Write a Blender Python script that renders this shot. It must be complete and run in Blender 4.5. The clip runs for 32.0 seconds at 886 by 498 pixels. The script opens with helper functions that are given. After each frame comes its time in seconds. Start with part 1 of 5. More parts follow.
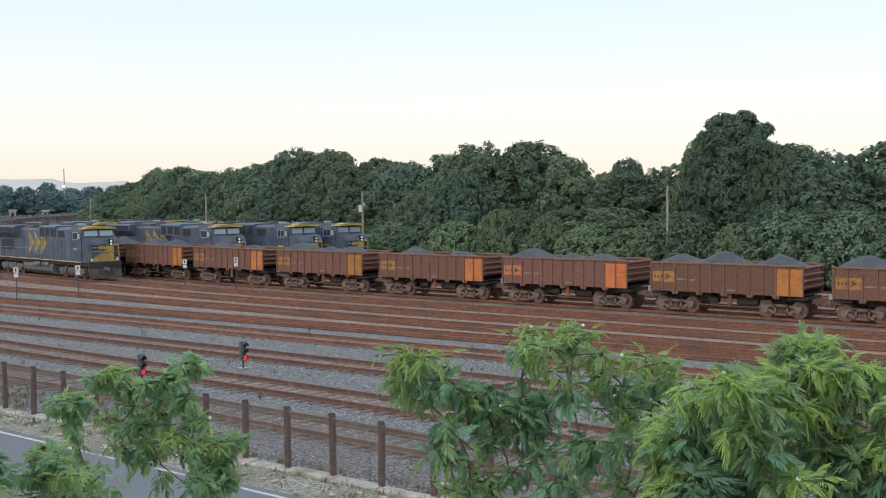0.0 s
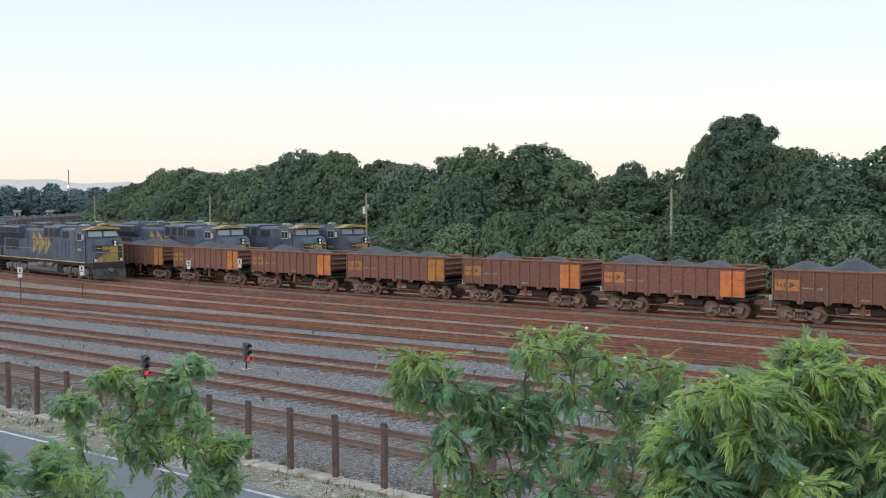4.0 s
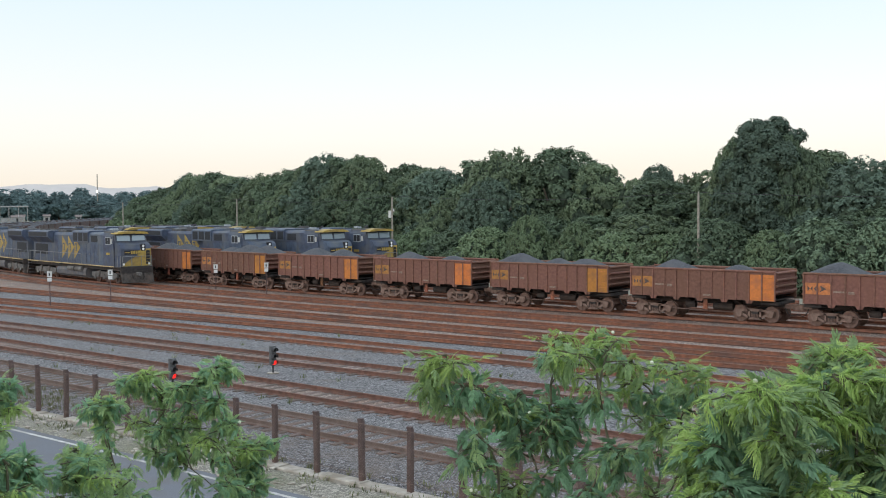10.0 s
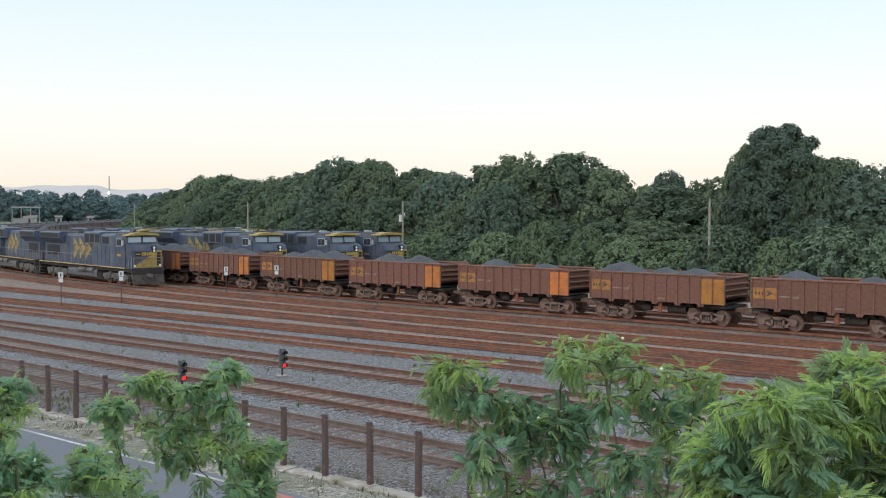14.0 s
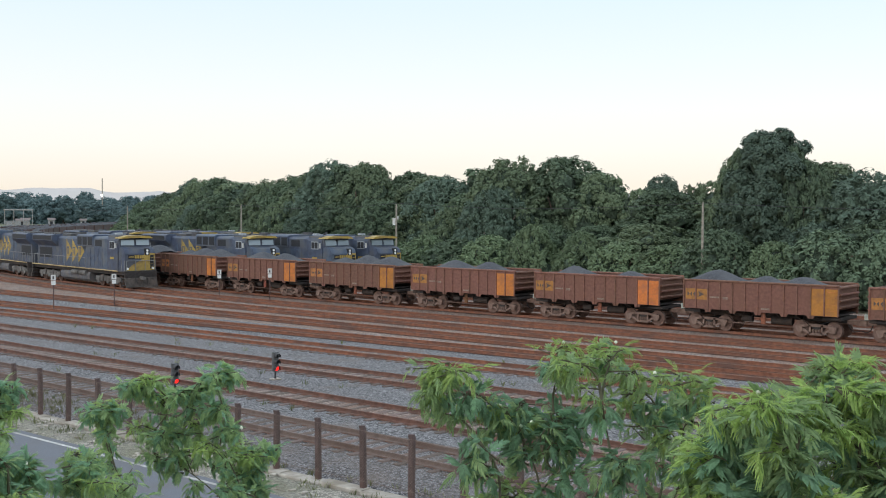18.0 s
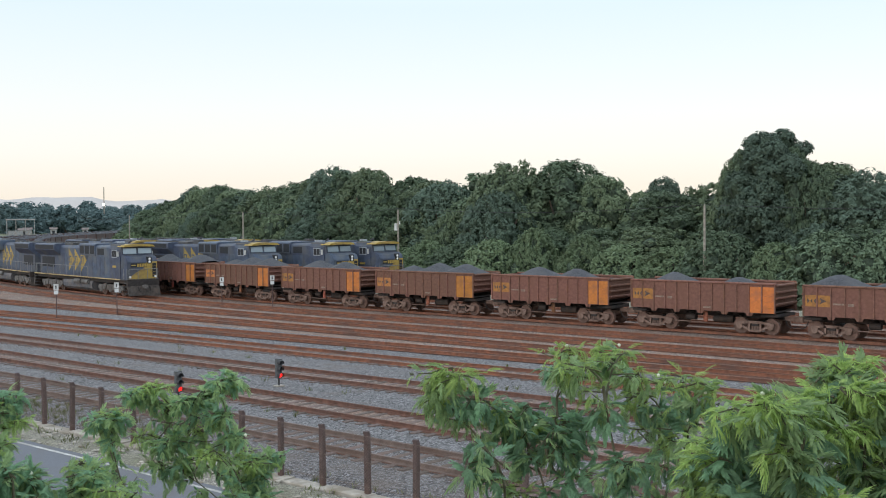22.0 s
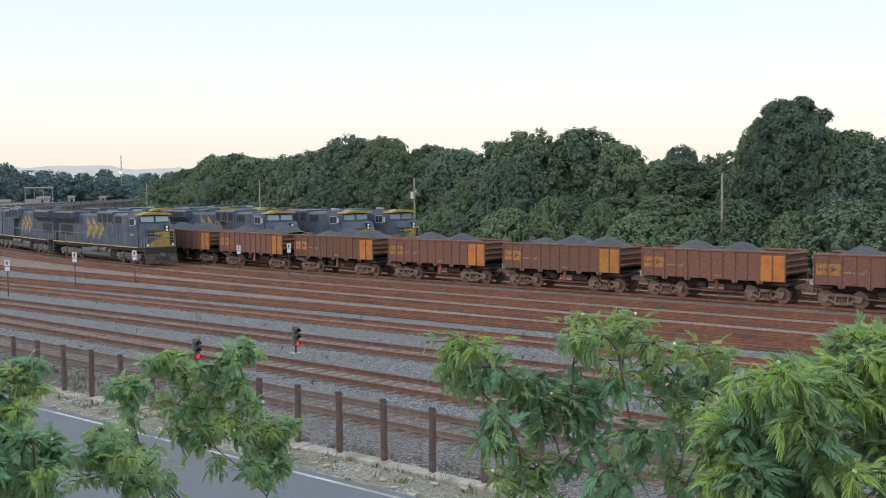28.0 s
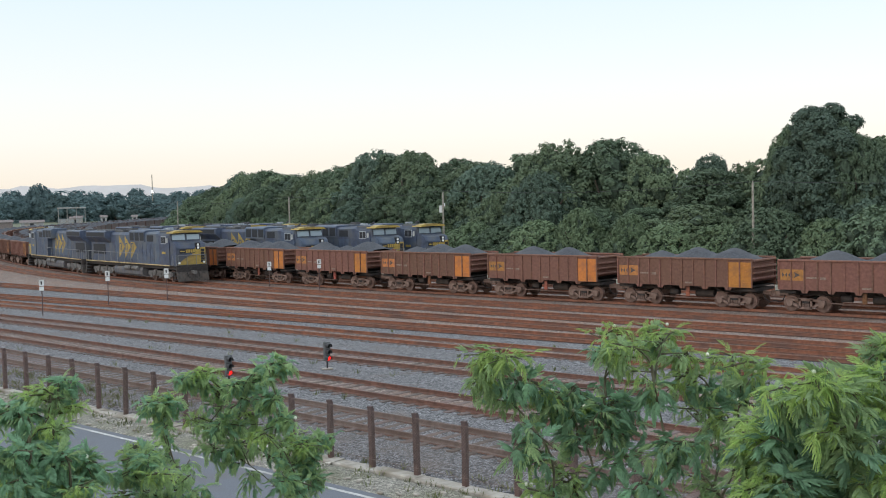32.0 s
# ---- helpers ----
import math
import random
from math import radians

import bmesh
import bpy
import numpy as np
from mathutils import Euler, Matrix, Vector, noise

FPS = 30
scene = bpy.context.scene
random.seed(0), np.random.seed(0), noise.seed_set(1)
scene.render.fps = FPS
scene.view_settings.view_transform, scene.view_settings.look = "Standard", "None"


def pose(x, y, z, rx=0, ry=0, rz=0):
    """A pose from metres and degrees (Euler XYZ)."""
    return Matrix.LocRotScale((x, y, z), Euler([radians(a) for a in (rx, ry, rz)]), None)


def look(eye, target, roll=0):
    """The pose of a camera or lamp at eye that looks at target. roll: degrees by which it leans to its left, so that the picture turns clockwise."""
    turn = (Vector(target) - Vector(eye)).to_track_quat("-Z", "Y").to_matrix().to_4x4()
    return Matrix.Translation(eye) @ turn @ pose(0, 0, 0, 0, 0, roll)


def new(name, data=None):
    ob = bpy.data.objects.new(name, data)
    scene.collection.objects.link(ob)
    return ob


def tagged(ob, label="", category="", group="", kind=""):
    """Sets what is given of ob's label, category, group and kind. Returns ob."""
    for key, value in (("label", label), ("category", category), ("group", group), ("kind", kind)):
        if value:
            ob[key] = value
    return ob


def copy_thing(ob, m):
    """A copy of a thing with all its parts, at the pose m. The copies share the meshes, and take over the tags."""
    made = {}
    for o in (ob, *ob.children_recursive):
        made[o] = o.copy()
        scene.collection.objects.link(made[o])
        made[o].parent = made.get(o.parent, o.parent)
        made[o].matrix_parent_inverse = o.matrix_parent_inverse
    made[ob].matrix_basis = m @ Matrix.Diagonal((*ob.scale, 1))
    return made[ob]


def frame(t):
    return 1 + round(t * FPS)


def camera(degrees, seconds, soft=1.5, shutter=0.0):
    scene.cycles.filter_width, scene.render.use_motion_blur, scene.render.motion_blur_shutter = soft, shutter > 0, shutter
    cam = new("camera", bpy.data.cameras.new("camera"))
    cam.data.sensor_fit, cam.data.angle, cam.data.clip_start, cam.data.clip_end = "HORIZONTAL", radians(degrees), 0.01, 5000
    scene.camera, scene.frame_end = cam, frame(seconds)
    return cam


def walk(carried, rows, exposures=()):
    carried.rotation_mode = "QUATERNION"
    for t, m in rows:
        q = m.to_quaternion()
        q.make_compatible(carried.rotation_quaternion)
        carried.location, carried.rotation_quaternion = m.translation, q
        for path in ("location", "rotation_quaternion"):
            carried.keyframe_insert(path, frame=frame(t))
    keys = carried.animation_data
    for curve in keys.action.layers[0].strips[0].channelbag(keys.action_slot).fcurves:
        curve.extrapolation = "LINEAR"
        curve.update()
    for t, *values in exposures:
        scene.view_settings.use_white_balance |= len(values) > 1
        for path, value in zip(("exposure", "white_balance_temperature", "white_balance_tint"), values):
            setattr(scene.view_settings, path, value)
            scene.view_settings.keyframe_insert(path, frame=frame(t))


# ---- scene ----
cam = camera(44.845, 32.0, soft=1.0)
EYE = (0.0, 0.0, 6.77)
# seconds and the turn of the hand-held camera, which stays at one place
TURNS = (
    (0, 87.326, 0.501, 37.658),
    (0.5, 87.338, 0.421, 37.667),
    (1, 87.358, 0.361, 37.687),
    (1.5, 87.343, 0.348, 37.691),
    (2, 87.328, 0.336, 37.729),
    (2.5, 87.353, 0.261, 37.704),
    (3, 87.371, 0.334, 37.735),
    (3.5, 87.440, 0.303, 37.775),
    (5.5, 87.375, 0.061, 38.179),
    (6, 87.428, 0.031, 38.297),
    (6.5, 87.521, -0.092, 38.658),
    (7, 87.541, -0.087, 38.790),
    (7.5, 87.554, -0.020, 39.107),
    (8, 87.550, 0.133, 39.225),
    (8.5, 87.604, 0.246, 39.354),
    (9, 87.484, 0.313, 39.279),
    (9.5, 87.485, 0.385, 39.277),
    (10, 87.656, 0.362, 39.237),
    (10.5, 87.650, 0.274, 39.224),
    (11, 87.707, 0.215, 39.268),
    (11.5, 87.763, -0.048, 39.222),
    (12, 87.778, -0.180, 39.318),
    (12.5, 87.907, -0.238, 39.406),
    (13, 88.011, -0.167, 39.527),
    (13.5, 88.000, -0.171, 39.788),
    (14, 87.892, -0.136, 39.802),
    (14.5, 87.969, -0.166, 39.850),
    (16.5, 88.037, -0.434, 39.671),
    (17, 88.047, -0.440, 39.612),
    (17.5, 88.027, -0.389, 39.588),
    (18, 88.076, -0.264, 39.461),
    (18.5, 88.111, -0.083, 39.367),
    (19, 88.123, 0.035, 39.398),
    (19.5, 88.132, -0.010, 39.355),
    (20, 88.265, 0.010, 39.375),
    (20.5, 88.296, 0.069, 39.360),
    (21, 88.291, 0.133, 39.374),
    (21.5, 88.297, 0.224, 39.422),
    (22, 88.334, 0.403, 39.550),
    (22.5, 88.349, 0.592, 39.616),
    (23, 88.450, 0.861, 39.763),
    (23.5, 88.499, 1.024, 39.793),
    (24, 88.532, 0.988, 39.941),
    (24.5, 88.563, 1.053, 40.186),
    (25, 88.500, 1.029, 40.488),
    (25.5, 88.448, 1.127, 40.579),
    (27.5, 86.604, 0.508, 40.347),
    (28, 86.651, 0.396, 40.417),
    (28.5, 86.812, 0.572, 40.504),
    (29, 86.993, 0.916, 40.894),
    (29.5, 87.120, 1.387, 41.239),
    (30, 87.241, 1.542, 41.572),
    (30.5, 87.348, 1.565, 41.763),
    (31, 87.387, 1.522, 41.791),
    (31.5, 87.387, 1.454, 41.895),
    (32, 87.397, 1.368, 41.943),
)
walk(cam, [(t, pose(*EYE, rx, ry, rz)) for t, rx, ry, rz in TURNS])

# ---- world and light ----
SUN_UP, SUN_ROUND = radians(9), radians(200)
world = bpy.data.worlds.new("evening_sky")
scene.world = world
world.use_nodes = True
wn, wl = world.node_tree.nodes, world.node_tree.links
wn.clear()
w_out, w_bg, w_add = wn.new("ShaderNodeOutputWorld"), wn.new("ShaderNodeBackground"), wn.new("ShaderNodeAddShader")
w_bg2, w_sky, w_ramp = wn.new("ShaderNodeBackground"), wn.new("ShaderNodeTexSky"), wn.new("ShaderNodeValToRGB")
w_co, w_sep = wn.new("ShaderNodeTexCoord"), wn.new("ShaderNodeSeparateXYZ")
w_sky.sky_type, w_sky.sun_disc, w_sky.sun_elevation, w_sky.sun_rotation = "NISHITA", False, SUN_UP, SUN_ROUND
wl.new(w_sky.outputs[0], w_bg.inputs[0])
w_bg.inputs[1].default_value = 0.02
# the pale veil of the evening: cream at the horizon, light blue above
wl.new(w_co.outputs["Generated"], w_sep.inputs[0])
wl.new(w_sep.outputs[2], w_ramp.inputs[0])
w_ramp.color_ramp.elements[1].color = (1.12, 1.26, 1.38, 1)
w_ramp.color_ramp.elements[0].color = (0.90, 0.79, 0.67, 1)
for spot, colour in ((0.02, (0.93, 0.85, 0.745, 1)), (0.06, (0.955, 0.93, 0.88, 1)), (0.10, (0.92, 0.945, 0.94, 1)), (0.14, (0.85, 0.925, 0.95, 1)), (0.19, (0.765, 0.89, 0.95, 1)), (0.35, (1.05, 1.18, 1.28, 1))):
    w_ramp.color_ramp.elements.new(spot).color = colour
wl.new(w_ramp.outputs[0], w_bg2.inputs[0])
w_bg2.inputs[1].default_value = 1.0
wl.new(w_bg.outputs[0], w_add.inputs[0])
wl.new(w_bg2.outputs[0], w_add.inputs[1])
wl.new(w_add.outputs[0], w_out.inputs[0])
sun = new("sun", bpy.data.lights.new("sun", "SUN"))
sun.data.energy, sun.data.angle, sun.data.color = 0.75, radians(50), (1.0, 0.92, 0.88)
sun.matrix_basis = look((-45, -60, 38), (-40, 60, 0))

# ---- materials ----
def material(name, base, rough=0.8, metal=0.0, grain=6.0, spread=0.25, stain=None, stain_at=0.55, stain_size=0.9, bump=0.15, vary=0.0, island=False, coat=0.0):
    """A surface with grain and stains at two scales; vary: how far one thing differs from the next."""
    m = bpy.data.materials.new(name)
    m.use_nodes = True
    n, l = m.node_tree.nodes, m.node_tree.links
    b = n["Principled BSDF"]
    b.inputs["Roughness"].default_value, b.inputs["Metallic"].default_value = rough, metal
    b.inputs["Coat Weight"].default_value = coat
    co = n.new("ShaderNodeTexCoord")
    fine, wide = n.new("ShaderNodeTexNoise"), n.new("ShaderNodeTexNoise")
    for tex, scale, detail in ((fine, grain, 6), (wide, stain_size, 5)):
        tex.inputs["Scale"].default_value, tex.inputs["Detail"].default_value = scale, detail
        l.new(co.outputs["Object"], tex.inputs["Vector"])
    def mix(kind, fac, a, c):
        x = n.new("ShaderNodeMix")
        x.data_type, x.blend_type = "RGBA", kind
        for sock, val in ((x.inputs[0], fac), (x.inputs[6], a), (x.inputs[7], c)):
            if isinstance(val, bpy.types.NodeSocket):
                l.new(val, sock)
            else:
                sock.default_value = val if isinstance(val, float) else (*val, 1)
        return x.outputs[2]
    def ramp(sock, lo, hi, a, c):
        x = n.new("ShaderNodeMapRange")
        for i, v in ((1, lo), (2, hi), (3, a), (4, c)):
            x.inputs[i].default_value = v
        l.new(sock, x.inputs[0])
        return x.outputs[0]
    dark = tuple(c * (1 - spread) for c in base)
    light = tuple(min(1, c * (1 + spread)) for c in base)
    colour = mix("MIX", ramp(fine.outputs[0], 0.32, 0.68, 0.0, 1.0), dark, light)
    if stain:
        colour = mix("MIX", ramp(wide.outputs[0], stain_at - 0.08, stain_at + 0.12, 0.0, 0.85), colour, stain)
    if vary:
        src = n.new("ShaderNodeNewGeometry").outputs["Random Per Island"] if island else n.new("ShaderNodeObjectInfo").outputs["Random"]
        h = n.new("ShaderNodeHueSaturation")
        l.new(ramp(src, 0, 1, 1 - vary, 1 + vary), h.inputs["Value"])
        l.new(ramp(src, 0, 1, 0.5 + vary * 0.06, 0.5 - vary * 0.06), h.inputs["Hue"])
        l.new(colour, h.inputs["Color"])
        colour = h.outputs[0]
    l.new(colour, b.inputs["Base Color"])
    if bump:
        bp = n.new("ShaderNodeBump")
        bp.inputs["Strength"].default_value, bp.inputs["Distance"].default_value = bump, 0.03
        l.new(fine.outputs[0], bp.inputs["Height"])
        l.new(bp.outputs[0], b.inputs["Normal"])
    return m


# ---- mesh tools ----
class Shape:
    """Vertices and faces of one mesh."""

    def __init__(self):
        self.v, self.f = [], []

    def add(self, verts, faces):
        k = len(self.v)
        self.v += [tuple(p) for p in verts]
        self.f += [tuple(i + k for i in f) for f in faces]
        return self

    def box(self, x0, x1, y0, y1, z0, z1):
        return self.add([(x, y, z) for x in (x0, x1) for y in (y0, y1) for z in (z0, z1)],
                        [(0, 1, 3, 2), (4, 6, 7, 5), (0, 4, 5, 1), (2, 3, 7, 6), (0, 2, 6, 4), (1, 5, 7, 3)])

    def prism(self, outline, a, b, axis="x"):
        """An outline drawn across the axis, run from a to b. Outline pairs are (y, z), (x, z) or (x, y)."""
        k = len(outline)
        put = {"x": lambda s, p: (s, p[0], p[1]), "y": lambda s, p: (p[0], s, p[1]), "z": lambda s, p: (p[0], p[1], s)}[axis]
        return self.add([put(a, p) for p in outline] + [put(b, p) for p in outline],
                        [tuple(range(k))[::-1], tuple(range(k, 2 * k))] + [(i, (i + 1) % k, (i + 1) % k + k, i + k) for i in range(k)])

    def soft(self, x0, x1, y0, y1, z0, z1, c=0.02, axis="x"):
        """A box with its long edges cut off."""
        a0, a1, b0, b1, s, e = {"x": (y0, y1, z0, z1, x0, x1), "y": (x0, x1, z0, z1, y0, y1), "z": (x0, x1, y0, y1, z0, z1)}[axis]
        o = [(a0 + c, b0), (a1 - c, b0), (a1, b0 + c), (a1, b1 - c), (a1 - c, b1), (a0 + c, b1), (a0, b1 - c), (a0, b0 + c)]
        return self.prism(o, s, e, axis)

    def tube(self, p, q, r, r2=None, n=8):
        p, q = Vector(p), Vector(q)
        turn = (q - p).to_track_quat("Z", "Y")
        r2 = r if r2 is None else r2
        ring = [turn @ Vector((math.cos(2 * math.pi * i / n), math.sin(2 * math.pi * i / n), 0)) for i in range(n)]
        return self.add([p + d * r for d in ring] + [q + d * r2 for d in ring],
                        [tuple(range(n))[::-1], tuple(range(n, 2 * n))] + [(i, (i + 1) % n, (i + 1) % n + n, i + n) for i in range(n)])

    def sweep(self, points, r, n=6):
        """One bent rod through the points."""
        pts = [Vector(p) for p in points]
        k, m = len(self.v), len(pts)
        for i, p in enumerate(pts):
            d = (pts[min(i + 1, m - 1)] - pts[max(i - 1, 0)]).normalized()
            a = d.cross(Vector((0.31, 0.17, 0.94))).normalized()
            b = d.cross(a)
            self.v += [tuple(p + (a * math.cos(2 * math.pi * j / n) + b * math.sin(2 * math.pi * j / n)) * r) for j in range(n)]
        for i in range(m - 1):
            o = k + i * n
            self.f += [(o + j, o + (j + 1) % n, o + n + (j + 1) % n, o + n + j) for j in range(n)]
        self.f += [tuple(range(k, k + n))[::-1], tuple(range(k + (m - 1) * n, k + m * n))]
        return self

    def mesh(self, name, mat):
        me = bpy.data.meshes.new(name)
        me.from_pydata(self.v, [], self.f)
        me.materials.append(mat)
        return me


def part(name, shape, mat, parent, label="", at=None):
    """One mesh object under a thing or a part."""
    me = shape if isinstance(shape, bpy.types.Mesh) else shape.mesh(name, mat)
    ob = new(name, me)
    ob.parent = parent
    if at is not None:
        ob.matrix_basis = at
    return tagged(ob, label)


def thing(name, label, category, group="", kind="", at=None):
    ob = new(name)
    if at is not None:
        ob.matrix_basis = at
    return tagged(ob, label, category, group, kind)


def smooth(me, angle=40):
    me.polygons.foreach_set("use_smooth", [True] * len(me.polygons))
    me.set_sharp_from_angle(angle=radians(angle))
    return me

# ---- ground, road, tracks ----
R_BEND, X_BEND, A_BEND = 288.0, -50.0, radians(46)


def along(y0, x):
    """Place and heading on a through track that lies at y0 east of the bend, by running length from x = 0."""
    s = X_BEND - x
    if s <= 0:
        return x, y0, 0.0
    a = min(s / R_BEND, A_BEND)
    px, py = X_BEND - R_BEND * math.sin(a), y0 + R_BEND * (1 - math.cos(a))
    rest = s - a * R_BEND
    return px - rest * math.cos(a), py + rest * math.sin(a), -a


def on_track(y0, x, z=0.0):
    px, py, a = along(y0, x)
    return Matrix.Translation((px, py, z)) @ Matrix.Rotation(a, 4, "Z")


M_GROUND = material("dry_ground", (0.14, 0.125, 0.085), 0.95, grain=3, stain=(0.12, 0.13, 0.06), stain_size=0.25, bump=0.4)


def stones(name, low, high, rust, rust_at, size=13.0):
    """Crushed stone: each stone has a tone of its own, with dark joints, and rust dust lies in patches."""
    m = bpy.data.materials.new(name)
    m.use_nodes = True
    n, l = m.node_tree.nodes, m.node_tree.links
    b = n["Principled BSDF"]
    b.inputs["Roughness"].default_value = 0.92
    co, cell, gap, patch = n.new("ShaderNodeTexCoord"), n.new("ShaderNodeTexVoronoi"), n.new("ShaderNodeTexVoronoi"), n.new("ShaderNodeTexNoise")
    cell.inputs["Scale"].default_value = gap.inputs["Scale"].default_value = size
    gap.feature = "DISTANCE_TO_EDGE"
    patch.inputs["Scale"].default_value, patch.inputs["Detail"].default_value = 0.55, 6
    for t in (cell, gap, patch):
        l.new(co.outputs["Object"], t.inputs["Vector"])
    sep, tone, dust, shade, edge = n.new("ShaderNodeSeparateColor"), n.new("ShaderNodeMix"), n.new("ShaderNodeMix"), n.new("ShaderNodeMix"), n.new("ShaderNodeMapRange")
    for x in (tone, dust, shade):
        x.data_type = "RGBA"
    l.new(cell.outputs["Color"], sep.inputs[0])
    l.new(sep.outputs[0], tone.inputs[0])
    tone.inputs[6].default_value, tone.inputs[7].default_value = (*low, 1), (*high, 1)
    amount = n.new("ShaderNodeMapRange")
    for i, v in ((1, rust_at - 0.12), (2, rust_at + 0.12), (3, 0.0), (4, 0.8)):
        amount.inputs[i].default_value = v
    l.new(patch.outputs[0], amount.inputs[0])
    l.new(amount.outputs[0], dust.inputs[0])
    l.new(tone.outputs[2], dust.inputs[6])
    dust.inputs[7].default_value = (*rust, 1)
    for i, v in ((1, 0.0), (2, 0.12), (3, 0.30), (4, 1.0)):
        edge.inputs[i].default_value = v
    l.new(gap.outputs["Distance"], edge.inputs[0])
    shade.blend_type = "MULTIPLY"
    shade.inputs[0].default_value = 1.0
    l.new(dust.outputs[2], shade.inputs[6])
    l.new(edge.outputs[0], shade.inputs[7])
    l.new(shade.outputs[2], b.inputs["Base Color"])
    bump = n.new("ShaderNodeBump")
    bump.inputs["Strength"].default_value, bump.inputs["Distance"].default_value = 0.8, 0.05
    l.new(gap.outputs["Distance"], bump.inputs["Height"])
    l.new(bump.outputs[0], b.inputs["Normal"])
    return m


M_BALLAST = stones("grey_ballast", (0.042, 0.042, 0.046), (0.33, 0.322, 0.338), (0.19, 0.15, 0.13), 0.66, 16.0)
M_RUST_BED = stones("rusty_ballast", (0.085, 0.04, 0.03), (0.26, 0.125, 0.085), (0.17, 0.072, 0.042), 0.5)
M_BROWN_BED = stones("brown_ballast", (0.10, 0.072, 0.06), (0.42, 0.33, 0.29), (0.26, 0.155, 0.11), 0.53, 12.0)
M_ASPHALT = material("asphalt", (0.125, 0.135, 0.16), 0.85, grain=30, spread=0.2, stain=(0.12, 0.12, 0.13), bump=0.2)
M_LINE = material("road_paint", (0.47, 0.47, 0.46), 0.85, grain=5, spread=0.3, stain=(0.27, 0.26, 0.25), stain_at=0.47, stain_size=0.7)
M_RAIL = material("rusty_rail", (0.215, 0.086, 0.05), 0.7, 0.05, grain=5, spread=0.3, stain=(0.11, 0.062, 0.05), stain_size=0.6)
M_SLEEPER = material("sleeper", (0.145, 0.11, 0.10), 0.95, grain=8, spread=0.3, stain=(0.15, 0.10, 0.08), vary=0.25)
M_DARK_RAIL = material("dark_rusty_rail", (0.15, 0.075, 0.056), 0.7, 0.05, grain=5, spread=0.3, stain=(0.10, 0.06, 0.05), stain_size=0.6)
M_DULL_RAIL = material("dull_rail", (0.17, 0.125, 0.11), 0.7, 0.05, grain=5, spread=0.25, stain=(0.12, 0.075, 0.06), stain_size=0.6)
M_OLD_SLEEPER = material("buried_sleeper", (0.13, 0.082, 0.066), 0.95, grain=8, spread=0.3, stain=(0.13, 0.07, 0.05))
M_CONCRETE = material("concrete", (0.38, 0.35, 0.31), 0.9, grain=5, spread=0.2, stain=(0.2, 0.17, 0.13), stain_size=1.2, bump=0.3)

ground = new("ground", Shape().add([(-6000, -3000, -0.32), (3000, -3000, -0.32), (3000, 6000, -0.32), (-6000, 6000, -0.32)], [(0, 1, 2, 3)]).mesh("ground", M_GROUND))
tagged(ground, "dry brown earth with patches of short grass", "ground", kind="structure")


def ballast_sheet(ys):
    s = Shape()
    xs = [40, 0] + [-8 * i for i in range(1, 60)] + [-600, -900, -1500]
    for x in xs:
        for i, y in enumerate(ys):
            px, py, _ = along(y, x)
            s.v.append((px, py, -0.34 if y in (19.66, 78.6) else -0.185))
    k = len(ys)
    for i in range(len(xs) - 1):
        for j in range(k - 1):
            s.f.append((i * k + j, i * k + j + 1, (i + 1) * k + j + 1, (i + 1) * k + j))
    return s


ballast = new("ballast_bed", ballast_sheet([19.66, 20.2, 24, 28, 32, 36, 40, 44.4]).mesh("ballast_bed", M_BALLAST))
tagged(ballast, "grey crushed stone ballast stained brown by rust", "ballast", kind="structure")
old_ballast = new("old_ballast_bed", ballast_sheet([44.4, 48, 52, 56, 60, 64, 68, 72, 76, 78.6]).mesh("old_ballast_bed", M_BROWN_BED))
tagged(old_ballast, "older ballast brown with rust and ore dust", "ballast", kind="structure")

road = new("road", Shape().box(-400, 120, 9.8, 17.85, -0.6, -0.27).mesh("road", M_ASPHALT))
tagged(road, "grey asphalt road beside the railway fence", "road", kind="structure")
edge = part("edge_line", Shape().box(-400, 120, 17.48, 17.6, -0.29, -0.266), M_LINE, road, "worn white edge line")

RAIL_OUT = [(-0.07, -0.18), (0.07, -0.18), (0.07, -0.15), (0.014, -0.125), (0.014, -0.04), (0.036, -0.03), (0.036, 0.0), (-0.036, 0.0), (-0.036, -0.03), (-0.014, -0.04), (-0.014, -0.125), (-0.07, -0.15)]


def rail_run(line, off):
    s, k = Shape(), len(RAIL_OUT)
    for px, py, a in line:
        for o, z in RAIL_OUT:
            s.v.append((px - math.sin(a) * (off + o), py + math.cos(a) * (off + o), z))
    for i in range(len(line) - 1):
        for j in range(k):
            s.f.append((i * k + j, i * k + (j + 1) % k, (i + 1) * k + (j + 1) % k, (i + 1) * k + j))
    return s


SLEEPER = Shape().soft(-0.12, 0.12, -1.3, 1.3, -0.36, -0.148, 0.02, "y").mesh("sleeper", M_SLEEPER)


